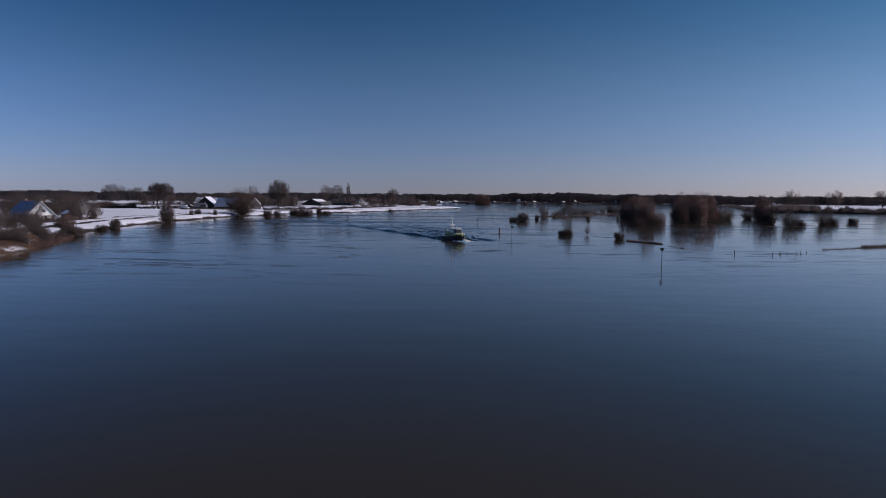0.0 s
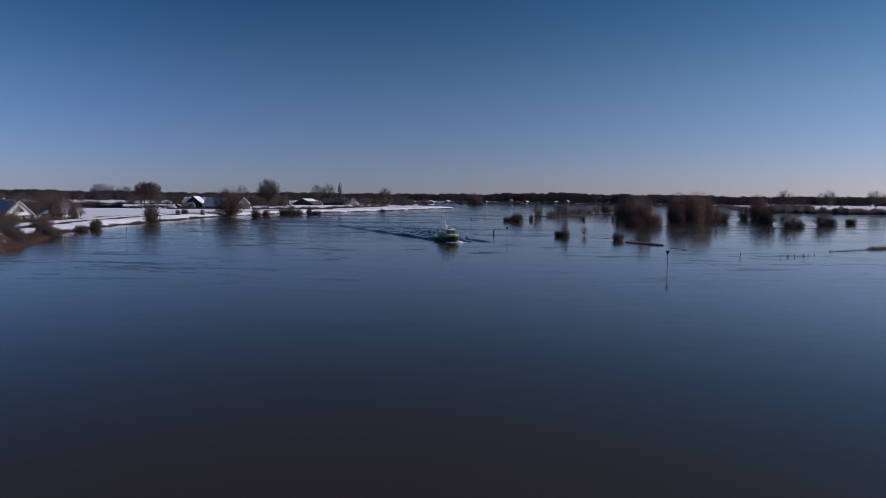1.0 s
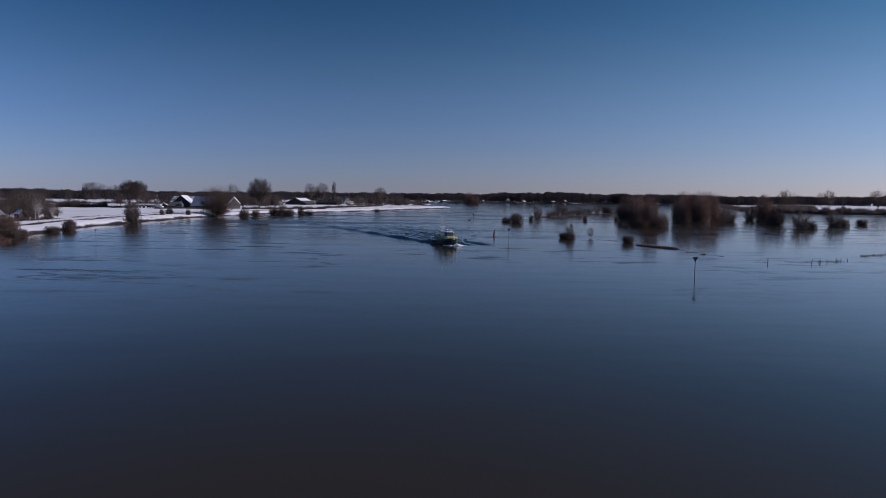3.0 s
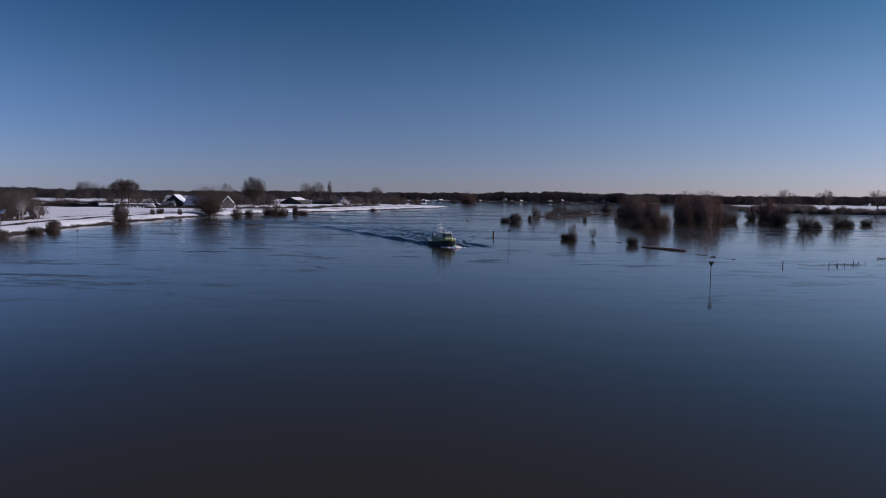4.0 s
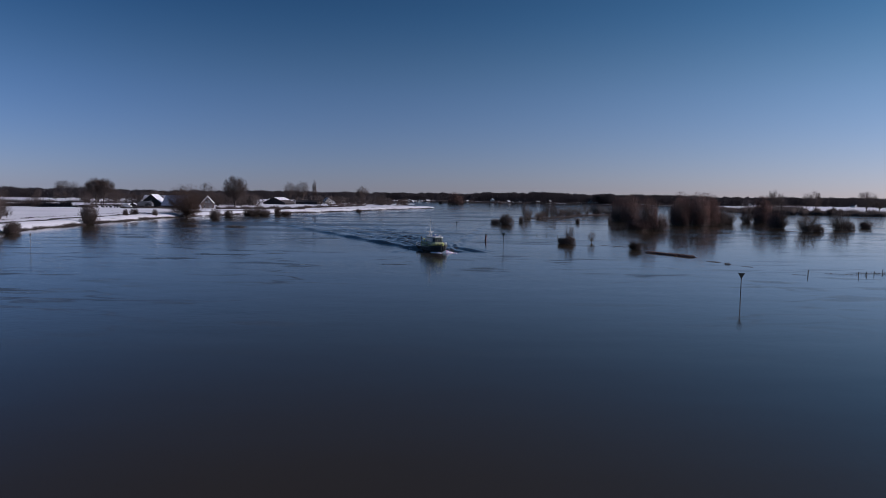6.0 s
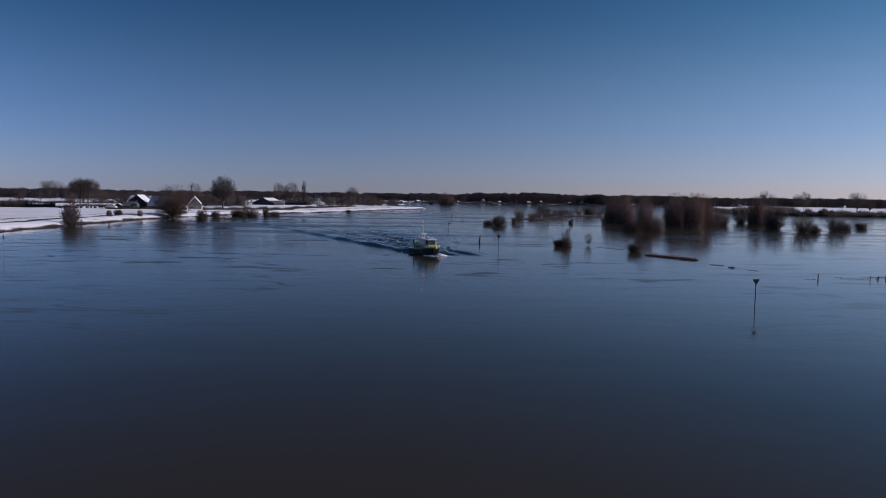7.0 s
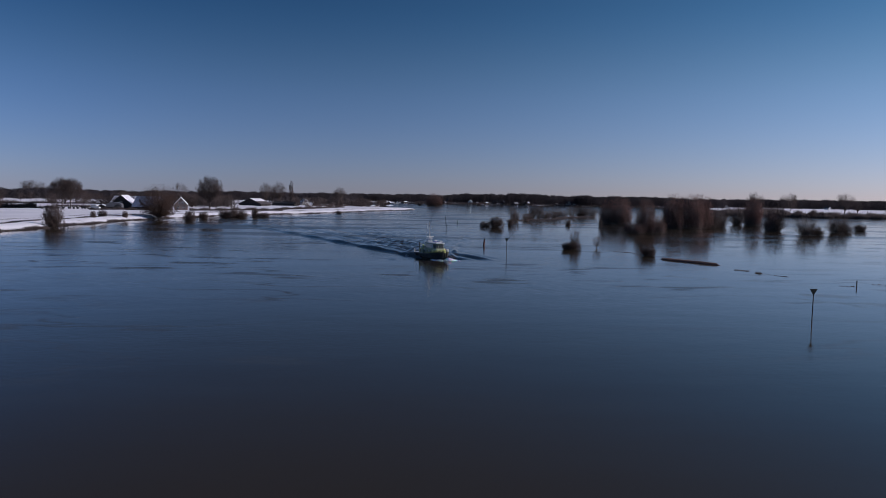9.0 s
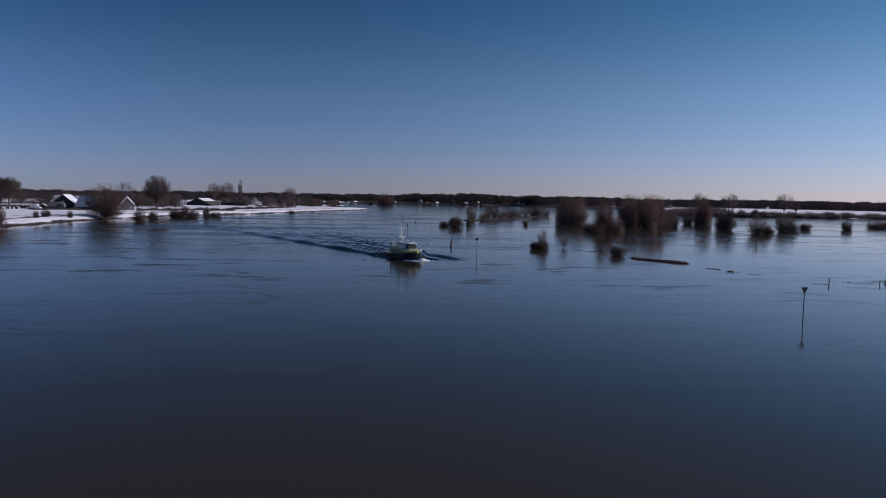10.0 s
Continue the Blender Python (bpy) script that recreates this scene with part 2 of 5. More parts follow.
GLASS = mat("dark_window_glass", (0.02, 0.025, 0.03), 0.06, (0.03, 0.035, 0.04), 0.5, 2.0, spec=0.8)
ROOFGREY = mat("grey_deck_paint", (0.60, 0.61, 0.62), 0.55, (0.50, 0.51, 0.52), 0.8, 6.0)
BLUEGLASS = mat("blue_lens", (0.03, 0.08, 0.35), 0.2, (0.03, 0.06, 0.28), 1.0, 6.0)
DARKSTEEL = mat("dark_steel", (0.045, 0.045, 0.05), 0.6, (0.03, 0.03, 0.033), 1.0, 8.0)
BEACON = mat("dark_green_board", (0.018, 0.03, 0.025), 0.55, (0.012, 0.02, 0.018), 1.5, 8.0)
DARKRED = mat("faded_red_paint", (0.13, 0.025, 0.025), 0.5, (0.08, 0.02, 0.02), 1.5, 8.0)
CONCRETE = mat("grey_concrete", (0.30, 0.30, 0.31), 0.85, (0.23, 0.23, 0.24), 0.2, 3.0)
LIGHTBRICK = mat("pale_brick", (0.28, 0.21, 0.18), 0.85, (0.20, 0.155, 0.135), 0.6, 8.0, 0.01)
PALE = mat("pale_green_white_paint", (0.36, 0.39, 0.22), 0.5, (0.28, 0.30, 0.17), 0.8, 6.0)


# ---- mesh tools ----
def tri_mesh(name, verts, faces, smooth=False):
    me = bpy.data.meshes.new(name)
    verts, faces = np.asarray(verts, np.float32), np.asarray(faces, np.int32)
    k = faces.shape[1]
    me.vertices.add(len(verts))
    me.vertices.foreach_set("co", verts.ravel())
    me.loops.add(k * len(faces))
    me.loops.foreach_set("vertex_index", faces.ravel())
    me.polygons.add(len(faces))
    me.polygons.foreach_set("loop_start", np.arange(len(faces), dtype=np.int32) * k)
    me.update(calc_edges=True)
    if smooth:
        me.polygons.foreach_set("use_smooth", np.ones(len(faces), bool))
    return me


def part(name, data, material, parent=None, label=""):
    """Links a bmesh or a mesh as one object, under its thing where there is one."""
    if isinstance(data, bmesh.types.BMesh):
        me = bpy.data.meshes.new(name)
        bmesh.ops.recalc_face_normals(data, faces=data.faces)
        data.to_mesh(me)
        data.free()
    else:
        me = data
    if not me.materials:
        me.materials.append(material)
    ob = new(name, me)
    ob.parent = parent
    return tagged(ob, label)


def thing(name, label, category, m=None, group="", kind=""):
    ob = new(name)
    ob.empty_display_size = 0.3
    if m is not None:
        ob.matrix_world = m
    return tagged(ob, label, category, group, kind)


def box(bm, x0, y0, z0, x1, y1, z1, m=None, bevel=0.0):
    made = bmesh.ops.create_cube(bm, size=1, matrix=(m or Matrix()) @ Matrix.LocRotScale(
        ((x0 + x1) / 2, (y0 + y1) / 2, (z0 + z1) / 2), None, (x1 - x0, y1 - y0, z1 - z0)))
    if bevel:
        edges = list({e for v in made["verts"] for e in v.link_edges})
        bmesh.ops.bevel(bm, geom=edges, offset=bevel, segments=2, affect="EDGES")
    return bm


def boxes(*rows, bevel=0.0):
    bm = bmesh.new()
    for r in rows:
        box(bm, *r, bevel=bevel)
    return bm


def rod(bm, a, b, r0, r1=None, sides=8):
    a, b = Vector(a), Vector(b)
    d = b - a
    m = Matrix.Translation((a + b) / 2) @ d.to_track_quat("Z", "Y").to_matrix().to_4x4()
    bmesh.ops.create_cone(bm, cap_ends=True, segments=sides, radius1=r0, radius2=r0 if r1 is None else r1, depth=d.length, matrix=m)
    return bm


def rods(*rows, sides=8):
    bm = bmesh.new()
    for r in rows:
        rod(bm, *r, sides=sides)
    return bm


def prism(bm, outline, a, b, axis="y"):
    """An outline of (u, z) pushed from a to b along an axis."""
    put = (lambda u, z, s: (u, s, z)) if axis == "y" else (lambda u, z, s: (s, u, z))
    ends = [[bm.verts.new(put(u, z, s)) for u, z in outline] for s in (a, b)]
    bm.faces.new(ends[0])
    bm.faces.new(list(reversed(ends[1])))
    n = len(outline)
    for i in range(n):
        bm.faces.new((ends[0][i], ends[1][i], ends[1][(i + 1) % n], ends[0][(i + 1) % n]))
    return bm


def unit(v):
    return v / np.maximum(np.linalg.norm(v, axis=-1, keepdims=True), 1e-9)


def sticks(p0, p1, r0, r1):
    """Three-sided sticks between feet and tips."""
    d = unit(p1 - p0)
    side = unit(np.cross(d, np.where(np.abs(d[:, 2:3]) > 0.9, [[1.0, 0, 0]], [[0, 0, 1.0]])))
    other = np.cross(d, side)
    r0, r1 = np.broadcast_to(r0, len(p0))[:, None], np.broadcast_to(r1, len(p0))[:, None]
    ring = [side * math.cos(a) + other * math.sin(a) for a in (0, 2.0944, 4.1888)]
    verts = np.stack([p0 + r0 * q for q in ring] + [p1 + r1 * q for q in ring], 1).reshape(-1, 3)
    base = np.arange(len(p0))[:, None, None] * 6
    tri = np.array([[0, 1, 4], [0, 4, 3], [1, 2, 5], [1, 5, 4], [2, 0, 3], [2, 3, 5]])
    return verts, (base + tri).reshape(-1, 3)


def spikes(p0, p1, r):
    """Twigs that run out to a point: three faces each."""
    d = unit(p1 - p0)
    side = unit(np.cross(d, np.where(np.abs(d[:, 2:3]) > 0.9, [[1.0, 0, 0]], [[0, 0, 1.0]])))
    other = np.cross(d, side)
    r = np.broadcast_to(r, len(p0))[:, None]
    ring = [side * math.cos(a) + other * math.sin(a) for a in (0, 2.0944, 4.1888)]
    verts = np.stack([p0 + r * q for q in ring] + [p1], 1).reshape(-1, 3)
    tri = np.array([[0, 1, 3], [1, 2, 3], [2, 0, 3]])
    return verts, (np.arange(len(p0))[:, None, None] * 4 + tri).reshape(-1, 3)


def joined(*bits):
    verts, faces, k = [], [], 0
    for v, f in bits:
        verts.append(v)
        faces.append(f + k)
        k += len(v)
    return np.concatenate(verts), np.concatenate(faces)


# ---- ground: one sheet, snowy land and the river's bed ----
SHORE_Y = (-600, 60, 100, 140, 165, 189, 209, 223, 266, 308, 350, 400, 465, 510, 558, 590, 650, 708, 778, 848, 895, 908, 925, 955, 1040, 1085, 1130, 1300, 1650, 5000)
SHORE_X = (-50, -66, -76, -89, -101, -110, -115, -122, -133, -141, -144, -144, -141, -129, -119, -106, -72, -51, -28, 0, 20, 25, -5, -48, -50, -15, -65, -95, -70, -70)
FAR_X = (-5000, 300, 400, 430, 520, 650, 900, 5000)
FAR_Y = (1100, 1050, 905, 880, 868, 850, 830, 700)


def shore(y):
    y = np.asarray(y, float)
    return np.interp(y, SHORE_Y, SHORE_X) + 1.3 * np.sin(y * 0.11) + 0.8 * np.sin(y * 0.31 + 1) + 0.4 * np.sin(y * 0.83)


def height(x, y):
    """Metres over the water: the dyked left bank, the flooded plain, the far fields."""
    x, y = np.asarray(x, float), np.asarray(y, float)
    inland = shore(y) - x
    left = np.interp(inland, (-60, -12, -4, 0, 1.5, 4, 9, 14, 30, 200, 900), (-3, -2.2, -1.0, 0, 0.6, 1.5, 2.1, 1.9, 2.2, 2.5, 3.0))
    jag = 6 * np.sin(x * 0.05) + 3 * np.sin(x * 0.17)
    past = np.minimum(y - np.interp(x, FAR_X, FAR_Y) - jag, x - 400 - 0.34 * (y - 900) - 3 * np.sin(y * 0.05))
    past = np.maximum(past, y - 1800 - jag)
    far = np.interp(past, (-60, -10, 0, 6, 30, 400), (-3, -1.2, 0, 0.8, 1.6, 3.0))
    lumps = 0.18 * np.sin(x * 0.21 + 1.7 * np.sin(y * 0.07)) * np.sin(y * 0.16 + 0.6)
    h = np.maximum(left, far)
    return h + np.where(h > 0.8, lumps, 0.3 * lumps)


def ground_sheet():
    y = np.concatenate([np.linspace(-600, 80, 40), np.arange(86, 960, 3.0), np.arange(960, 1900, 12.0), np.linspace(1950, 4900, 30)])
    off = np.concatenate([-np.geomspace(4950, 60, 40), -np.arange(48, 14, -6.0), np.arange(-12, 24, 1.5), np.arange(26, 60, 5.0), np.geomspace(64, 4900, 55)])
    yy, oo = np.meshgrid(y, off, indexing="ij")
    xx = shore(yy) * np.exp(-((oo / 900) ** 2)) - oo
    zz = height(xx, yy)
    ny, nx = yy.shape
    i = np.arange(ny - 1)[:, None] * nx + np.arange(nx - 1)
    faces = np.stack([i, i + nx, i + nx + 1, i + 1], -1).reshape(-1, 4)
    return tri_mesh("ground", np.stack([xx, yy, zz], -1).reshape(-1, 3), faces, True)


ground = part("ground", ground_sheet(), GROUND)
tagged(ground, "snow-covered meadows with bare wet grass along the water", "ground", kind="structure")


# ---- river: one sheet with the patrol boat's bow waves in it ----
BOAT_X, BOAT_Y, BOAT_TURN = 3.8, 247.5, 20.0
WAKE_TURN = 7.0


def wave(x, y):
    """Bow waves of the boat: two arms that run back from the stem, and the churned track."""
    a = radians(WAKE_TURN)
    bx, by = BOAT_X + 6.5 * math.sin(radians(BOAT_TURN)), BOAT_Y - 6.5 * math.cos(radians(BOAT_TURN))
    back = -(x - bx) * math.sin(a) + (y - by) * math.cos(a)
    side = (x - bx) * math.cos(a) + (y - by) * math.sin(a)
    out = np.zeros_like(back)
    behind = np.clip(back, 0, None)
    for sign, angle, high in ((-1, 16.5, 1.0), (1, 15.5, 0.7)):
        arm = sign * side - behind * math.tan(radians(angle)) - 1.2
        wide = 1.45 + behind * 0.014
        fade = np.clip(back / 4, 0, 1) * np.exp(-behind / 190)
        crest = np.exp(-((arm / wide) ** 2)) * np.cos(arm / wide * 2.6)
        second = 0.75 * np.exp(-(((arm + 4.2 * wide) / (1.3 * wide)) ** 2)) * np.cos(arm / wide * 2.2 + 0.8)
        third = 0.45 * np.exp(-(((arm + 8.5 * wide) / (2 * wide)) ** 2)) * np.cos(arm / wide * 2.0)
        broken = 0.75 + 0.25 * np.sin(behind * 0.23 + sign)
        out += high * fade * broken * (crest + (second + third) * (1.0 if sign < 0 else 0.6))
    track = np.exp(-((side / (2.2 + behind * 0.05)) ** 2)) * np.exp(-behind / 90) * np.clip((back - 9) / 4, 0, 1)
    out += 0.14 * track * np.sin(back * 1.1 + 2 * np.sin(side * 0.7)) * np.sin(side * 1.3)
    cross = np.clip(1 - np.abs(side) / (3 + behind * 0.25), 0, 1) * np.exp(-behind / 130) * np.clip(back / 15, 0, 1)
    out += 0.06 * cross * np.sin(back * 0.55)
    # ruffled water between the arms
    inside = np.clip(1.15 - np.abs(side) / (2.5 + behind * 0.29), 0, 1) * np.exp(-behind / 110) * np.clip((back - 6) / 10, 0, 1)
    patchy = 0.6 + 0.4 * np.sin(0.07 * back + 0.11 * side) * np.sin(0.05 * back - 0.16 * side + 1)
    rng = np.random.default_rng(77)
    for _ in range(16):
        way, num, start = rng.uniform(-1.2, 1.2), rng.uniform(1.0, 2.6), rng.uniform(0, 6.3)
        out += 0.05 * inside * patchy * np.sin(num * (back * math.cos(way) + side * math.sin(way)) + start)
    return out


def water_sheet():
    x = np.concatenate([-np.geomspace(4900, 130, 30), np.arange(-125, 70, 0.5), np.geomspace(71, 4900, 32)])
    y = np.concatenate([np.linspace(-600, 215, 20), np.arange(220, 430, 0.5), np.geomspace(432, 4900, 40)])
    xx, yy = np.meshgrid(x, y, indexing="xy")
    zz = wave(xx, yy)
    ny, nx = xx.shape
    i = np.arange(ny - 1)[:, None] * nx + np.arange(nx - 1)
    faces = np.stack([i, i + 1, i + nx + 1, i + nx], -1).reshape(-1, 4)
    return tri_mesh("water", np.stack([xx, yy, zz], -1).reshape(-1, 3), faces, True)


river = part("water", water_sheet(), WATER)
tagged(river, "wide flooded river, dark blue-brown, faintly rippled", "river", kind="structure")


# ---- trees and bushes, each kind grown once at unit size and copied ----
def col(*rows):
    return np.array(rows, float)


def within_dome(p, mid, radii, rng, blunt=2.0):
    """Pulls points that stick out of the crown's dome back to its uneven skin."""
    q = (p - mid) / radii
    far = (np.abs(q) ** blunt).sum(-1, keepdims=True) ** (1 / blunt)
    skin = rng.uniform(0.86, 1.02, far.shape)
    return mid + q * np.where(far > skin, skin / np.maximum(far, 1e-6), 1.0) * radii


def dome(seed, trunk, feet, limbs, sub, twigs, mid, radii, inner, twig_len, names, r_wood, r_twig, bark, twig, upright=0.35, heart=0.35, low=0.1):
    """Limbs reach from the trunk, or from the ground, to all parts of a domed crown; side branches and twigs fill it evenly."""
    rng = np.random.default_rng(seed)
    mid, radii = np.array(mid, float), np.array(radii, float)
    aim = unit(rng.normal(size=(limbs, 3)))
    aim[:, 2] = np.where(aim[:, 2] < inner, rng.uniform(inner, 1, limbs), aim[:, 2])
    blunt = 2.0 if trunk else 2.5
    aim = aim / (np.abs(aim) ** blunt).sum(-1, keepdims=True) ** (1 / blunt) * rng.uniform(heart, 1, (limbs, 1)) ** 0.4
    goal = mid + aim * radii
    if trunk:
        stem = col((0, 0, -0.02)), col((0.01, 0.01, trunk * 1.9))
        root = np.stack([np.zeros(limbs), np.zeros(limbs), trunk * rng.uniform(0.8, 1.85, limbs)], 1)
    else:
        turn, far = rng.uniform(0, 2 * math.pi, limbs), np.sqrt(rng.uniform(0, 1, limbs)) * feet
        root = np.stack([np.cos(turn) * far, np.sin(turn) * far, np.full(limbs, -0.03)], 1)
        root[:, :2] += goal[:, :2] * min(0.75, feet * 1.6)
    bend = root * 0.5 + goal * 0.5 + rng.normal(0, 0.02, (limbs, 3)) + np.array([0, 0, 0.04])
    wood = [(root, bend), (bend, goal)]
    first = low
    f = first + (2.0 - first) * rng.uniform(0, 1, (limbs, sub, 1)) ** (1.0 if trunk else 0.6)
    lower, upper = np.minimum(f, 1), np.maximum(f - 1, 0)
    b0 = (root[:, None] + (bend - root)[:, None] * lower + (goal - bend)[:, None] * upper).reshape(-1, 3)
    way = unit(rng.normal(size=b0.shape) + np.array([0, 0, upright]))
    b1 = within_dome(b0 + way * rng.uniform(0.5, 1.4, (len(b0), 1)) * twig_len * 2.5, mid, radii, rng, blunt)
    g = rng.uniform(0.1, 1, (len(b0), twigs, 1))
    c0 = (b0[:, None] + (b1 - b0)[:, None] * g).reshape(-1, 3)
    spin = unit(rng.normal(size=c0.shape) * 0.8 + unit(c0 - mid) * 0.7 + np.array([0, 0, upright]))
    c1 = within_dome(c0 + spin * rng.uniform(0.5, 1.3, (len(c0), 1)) * twig_len, mid, radii, rng, blunt)
    if trunk:
        wood.insert(0, stem)
    # to a height and a width of one
    tips = np.concatenate([b1, c1])
    k = 1 / np.array([2 * np.percentile(np.hypot(tips[:, 0], tips[:, 1]), 97)] * 2 + [np.percentile(tips[:, 2], 99.5)])
    wood = [(a * k, b * k) for a, b in wood]
    b0, b1, c0, c1 = b0 * k, b1 * k, c0 * k, c1 * k
    top = thing(names[0], names[1], names[2])
    part("trunk", tri_mesh("trunk", *joined(*[sticks(a, b, r * 0.001, r * 0.0006) for (a, b), r in zip(wood, r_wood)])), bark, top)
    crown = part("crown", tri_mesh("crown", *joined(spikes(b0, b1, r_twig * 0.0014), spikes(c0, c1, r_twig * 0.001))), twig, top)
    for ob in ((crown,) if trunk else top.children):
        tagged(ob, kind="stuff")
    return top


def round_tree(seed, trunk=0.17, label="bare round-crowned tree in a snowy field", fat=1.0, limbs=320, mid=0.61, low=-0.8, bark=BARK, twig=TWIG, sub=10, twigs=4, reach=0.04, first=1.25):
    return dome(seed, trunk, 0, limbs, sub, twigs, (0, 0, mid), (0.5, 0.5, 1 - mid), low, reach, ("tree", label, "tree"), (34, 3.5, 2), 1.5 * fat, bark, twig, 0.12, low=first)


def thicket(seed, label="dense bare willow thicket standing in flood water", twig=WILLOW_TWIG, fat=1.0, feet=0.30, mid=0.42, limbs=420, sub=7, twigs=5, low=-0.55, reach=0.036, first=0.08, stems=(4, 2.5)):
    """Many stems that rise from the water, with close red-brown twigs."""
    return dome(seed, 0, feet, limbs, sub, twigs, (0, 0, mid), (0.5, 0.5, 1 - mid), low, reach, ("willow", label, "willow"), stems, 2.3 * fat, BARK, twig, 0.25, 0.1, first)


def bush(seed, limbs=130, label="low bare bush in the flood water", twig=TWIG, fat=1.0, mid=0.40):
    return dome(seed, 0, 0.18, limbs, 6, 3, (0, 0, mid), (0.5, 0.5, 1 - mid), -0.6, 0.10, ("bush", label, "bush"), (6, 4), 5.5 * fat, BARK, twig, 0.5, 0.1)


OAKS = [round_tree(s) for s in (11, 12)]
AIRY = [round_tree(s, 0.17, "tall bare tree with an airy crown", 0.6, 200) for s in (41, 42)]
PAIR_OAK = round_tree(13, 0.30, "broad bare oak in the snowy meadow", 0.8, 300, 0.60, -0.25, first=1.4)
THIN = [round_tree(s, 0.15, "thin bare young tree with upright twigs", 1.0, 110, 0.54, -0.95, sub=7, twigs=3, reach=0.06) for s in (14, 15)]
SMALL = [round_tree(s, 0.10, "bare brown tree in a farm belt", 2.3, 90, 0.52, -0.9, sub=5, twigs=2, reach=0.06) for s in (17, 18, 19)]
SILVER = round_tree(20, 0.22, "slim bare birch with a pale trunk", 0.7, 80, 0.58, -0.8, BIRCH, sub=8, twigs=3, reach=0.06)
POPLAR = round_tree(16, 0.06, "tall slender bare poplar by the farm", 4.5, 90, 0.53, -0.95)
THICKETS = [thicket(s) for s in (21, 22, 23)]
FANS = [thicket(s, "spreading bare willow bush in flood water", TWIG, 0.62, 0.12, 0.47, 130, 10, 3, -0.7, 0.06, 0.5, (9, 6)) for s in (24, 25)]
BUSHES = [bush(s) for s in (31, 32, 33)]
WISPS = [thicket(s, "thin bare tree on a drowned reed island", TWIG, 0.9, 0.12, 0.5, 60, 12, 3, -0.5, 0.06, 0.25, (9, 5)) for s in (27, 28)]
used = set()


def plant(kinds, x, y, wide, high, label="", group="", z=None, turn=None):
    """Sets a copy of one kind at x, y on the ground or in the shallows; the first of each kind is used itself."""
    k = int(abs(x * 7 + y * 3)) % len(kinds)
    z = max(float(height(x, y)) - 0.1, -0.25) if z is None else z
    m = pose(x, y, z, 0, 0, (x * 37 + y * 11) % 360 if turn is None else turn) @ Matrix.Diagonal((wide, wide, high, 1))
    src = kinds[k]
    if src.name in used:
        ob = copy_thing(src, m @ Matrix.Diagonal((*(1 / s for s in src.scale), 1)))
    else:
        ob = src
        ob.matrix_basis = m
        used.add(src.name)
    return tagged(ob, label, group=group)



FLOOD, SHRUBS, BANK = "willows in the flood", "bushes in the flood", "bushes on the river bank"
# willow masses and single willows in the flood
plant(THICKETS, 141, 520, 14, 17.3, group=FLOOD)
plant(THICKETS, 134, 527, 11, 16, group=FLOOD)
plant(THICKETS, 114, 402, 10, 16.3, group=FLOOD)
plant(THICKETS, 108, 399, 11, 5.5, group=FLOOD)
plant(THICKETS, 120, 404, 10, 8, group=FLOOD)
plant(THICKETS, 153, 466, 12, 15, group=FLOOD)
plant(THICKETS, 157, 474, 14, 18.8, group=FLOOD)
plant(THICKETS, 166, 470, 14, 19, group=FLOOD)
plant(THICKETS, 175, 478, 14, 18.6, group=FLOOD)
plant(FANS, 183, 484, 12, 13, group=FLOOD)
plant(FANS, 191, 495, 13, 11.5, group=FLOOD)
plant(FANS, 199, 503, 11, 10.5, group=FLOOD)
plant(FANS, 234, 552, 12, 12, group=FLOOD)
plant(THICKETS, 236, 534, 12, 18.5, group=FLOOD)
plant(FANS, 246, 560, 12, 10, group=FLOOD)
plant(FANS, 203, 447, 12, 13.5, group=FLOOD)
plant(THICKETS, 202, 450, 9, 10, group=FLOOD)
plant(FANS, 195, 405, 12, 10.5, group=FLOOD)
plant(BUSHES, 202, 407, 7, 4.5, group=SHRUBS)
plant(FANS, 231, 437, 12, 11, group=FLOOD)
plant(BUSHES, 238, 440, 8, 5, group=SHRUBS)
plant(BUSHES, 270, 474, 8, 4.4, group=SHRUBS)
plant(BUSHES, 300, 477, 7, 6, group=SHRUBS)
plant(THICKETS, 359, 518, 20, 5.5, group=SHRUBS)
plant(BUSHES, 49, 285.5, 5.6, 2.9, group=SHRUBS)
plant(BUSHES, 47.2, 285, 4, 2.4, group=SHRUBS)
plant(WISPS, 49.8, 286.5, 3.4, 7.4, "slim bare shrub rising over a bush in the water")
plant(THIN, 58.7, 293, 3.0, 4.2, "small bare shrub standing in flood water")
plant(BUSHES, 64.4, 263, 4.6, 3.2, group=SHRUBS)
plant(BUSHES, 49, 445, 9.5, 5.8, group=SHRUBS)
plant(BUSHES, 44, 450, 6.5, 3.2, group=SHRUBS)
plant(BUSHES, 62.5, 481, 3, 4, group=SHRUBS)
plant(BUSHES, 98, 487, 3.4, 3.2, group=SHRUBS)
plant(BUSHES, 120, 495, 2.4, 3.8, group=SHRUBS)
# thin trees on the drowned reed islands
ISLE, ISLE_LABEL = "trees on the reed islands", "thin bare tree on a drowned reed island"
for tx, ty, tw, th in ((75, 545, 6, 12.5), (78, 548, 6, 8), (86, 553, 8, 5), (104, 620, 8, 12), (109, 624, 9, 13), (118, 628, 6, 7), (123, 633, 9, 10), (145, 690, 12, 7.5), (154, 697, 9, 11), (176, 708, 11, 9), (91, 575, 9, 6), (97, 600, 8, 5), (112, 616, 10, 9), (133, 662, 10, 7), (168, 704, 12, 10)):
    plant(WISPS, tx, ty, tw, th, ISLE_LABEL, ISLE)
plant(FANS, 163, 703, 12, 12.5, "bare spreading tree on a drowned reed island", ISLE)
plant(THICKETS, 72, 1335, 30, 21, "far bare willow clump standing in the river")
plant(BUSHES, 45, 1340, 8, 5, group=SHRUBS)
plant(BUSHES, 165, 1450, 9, 6, group=SHRUBS)
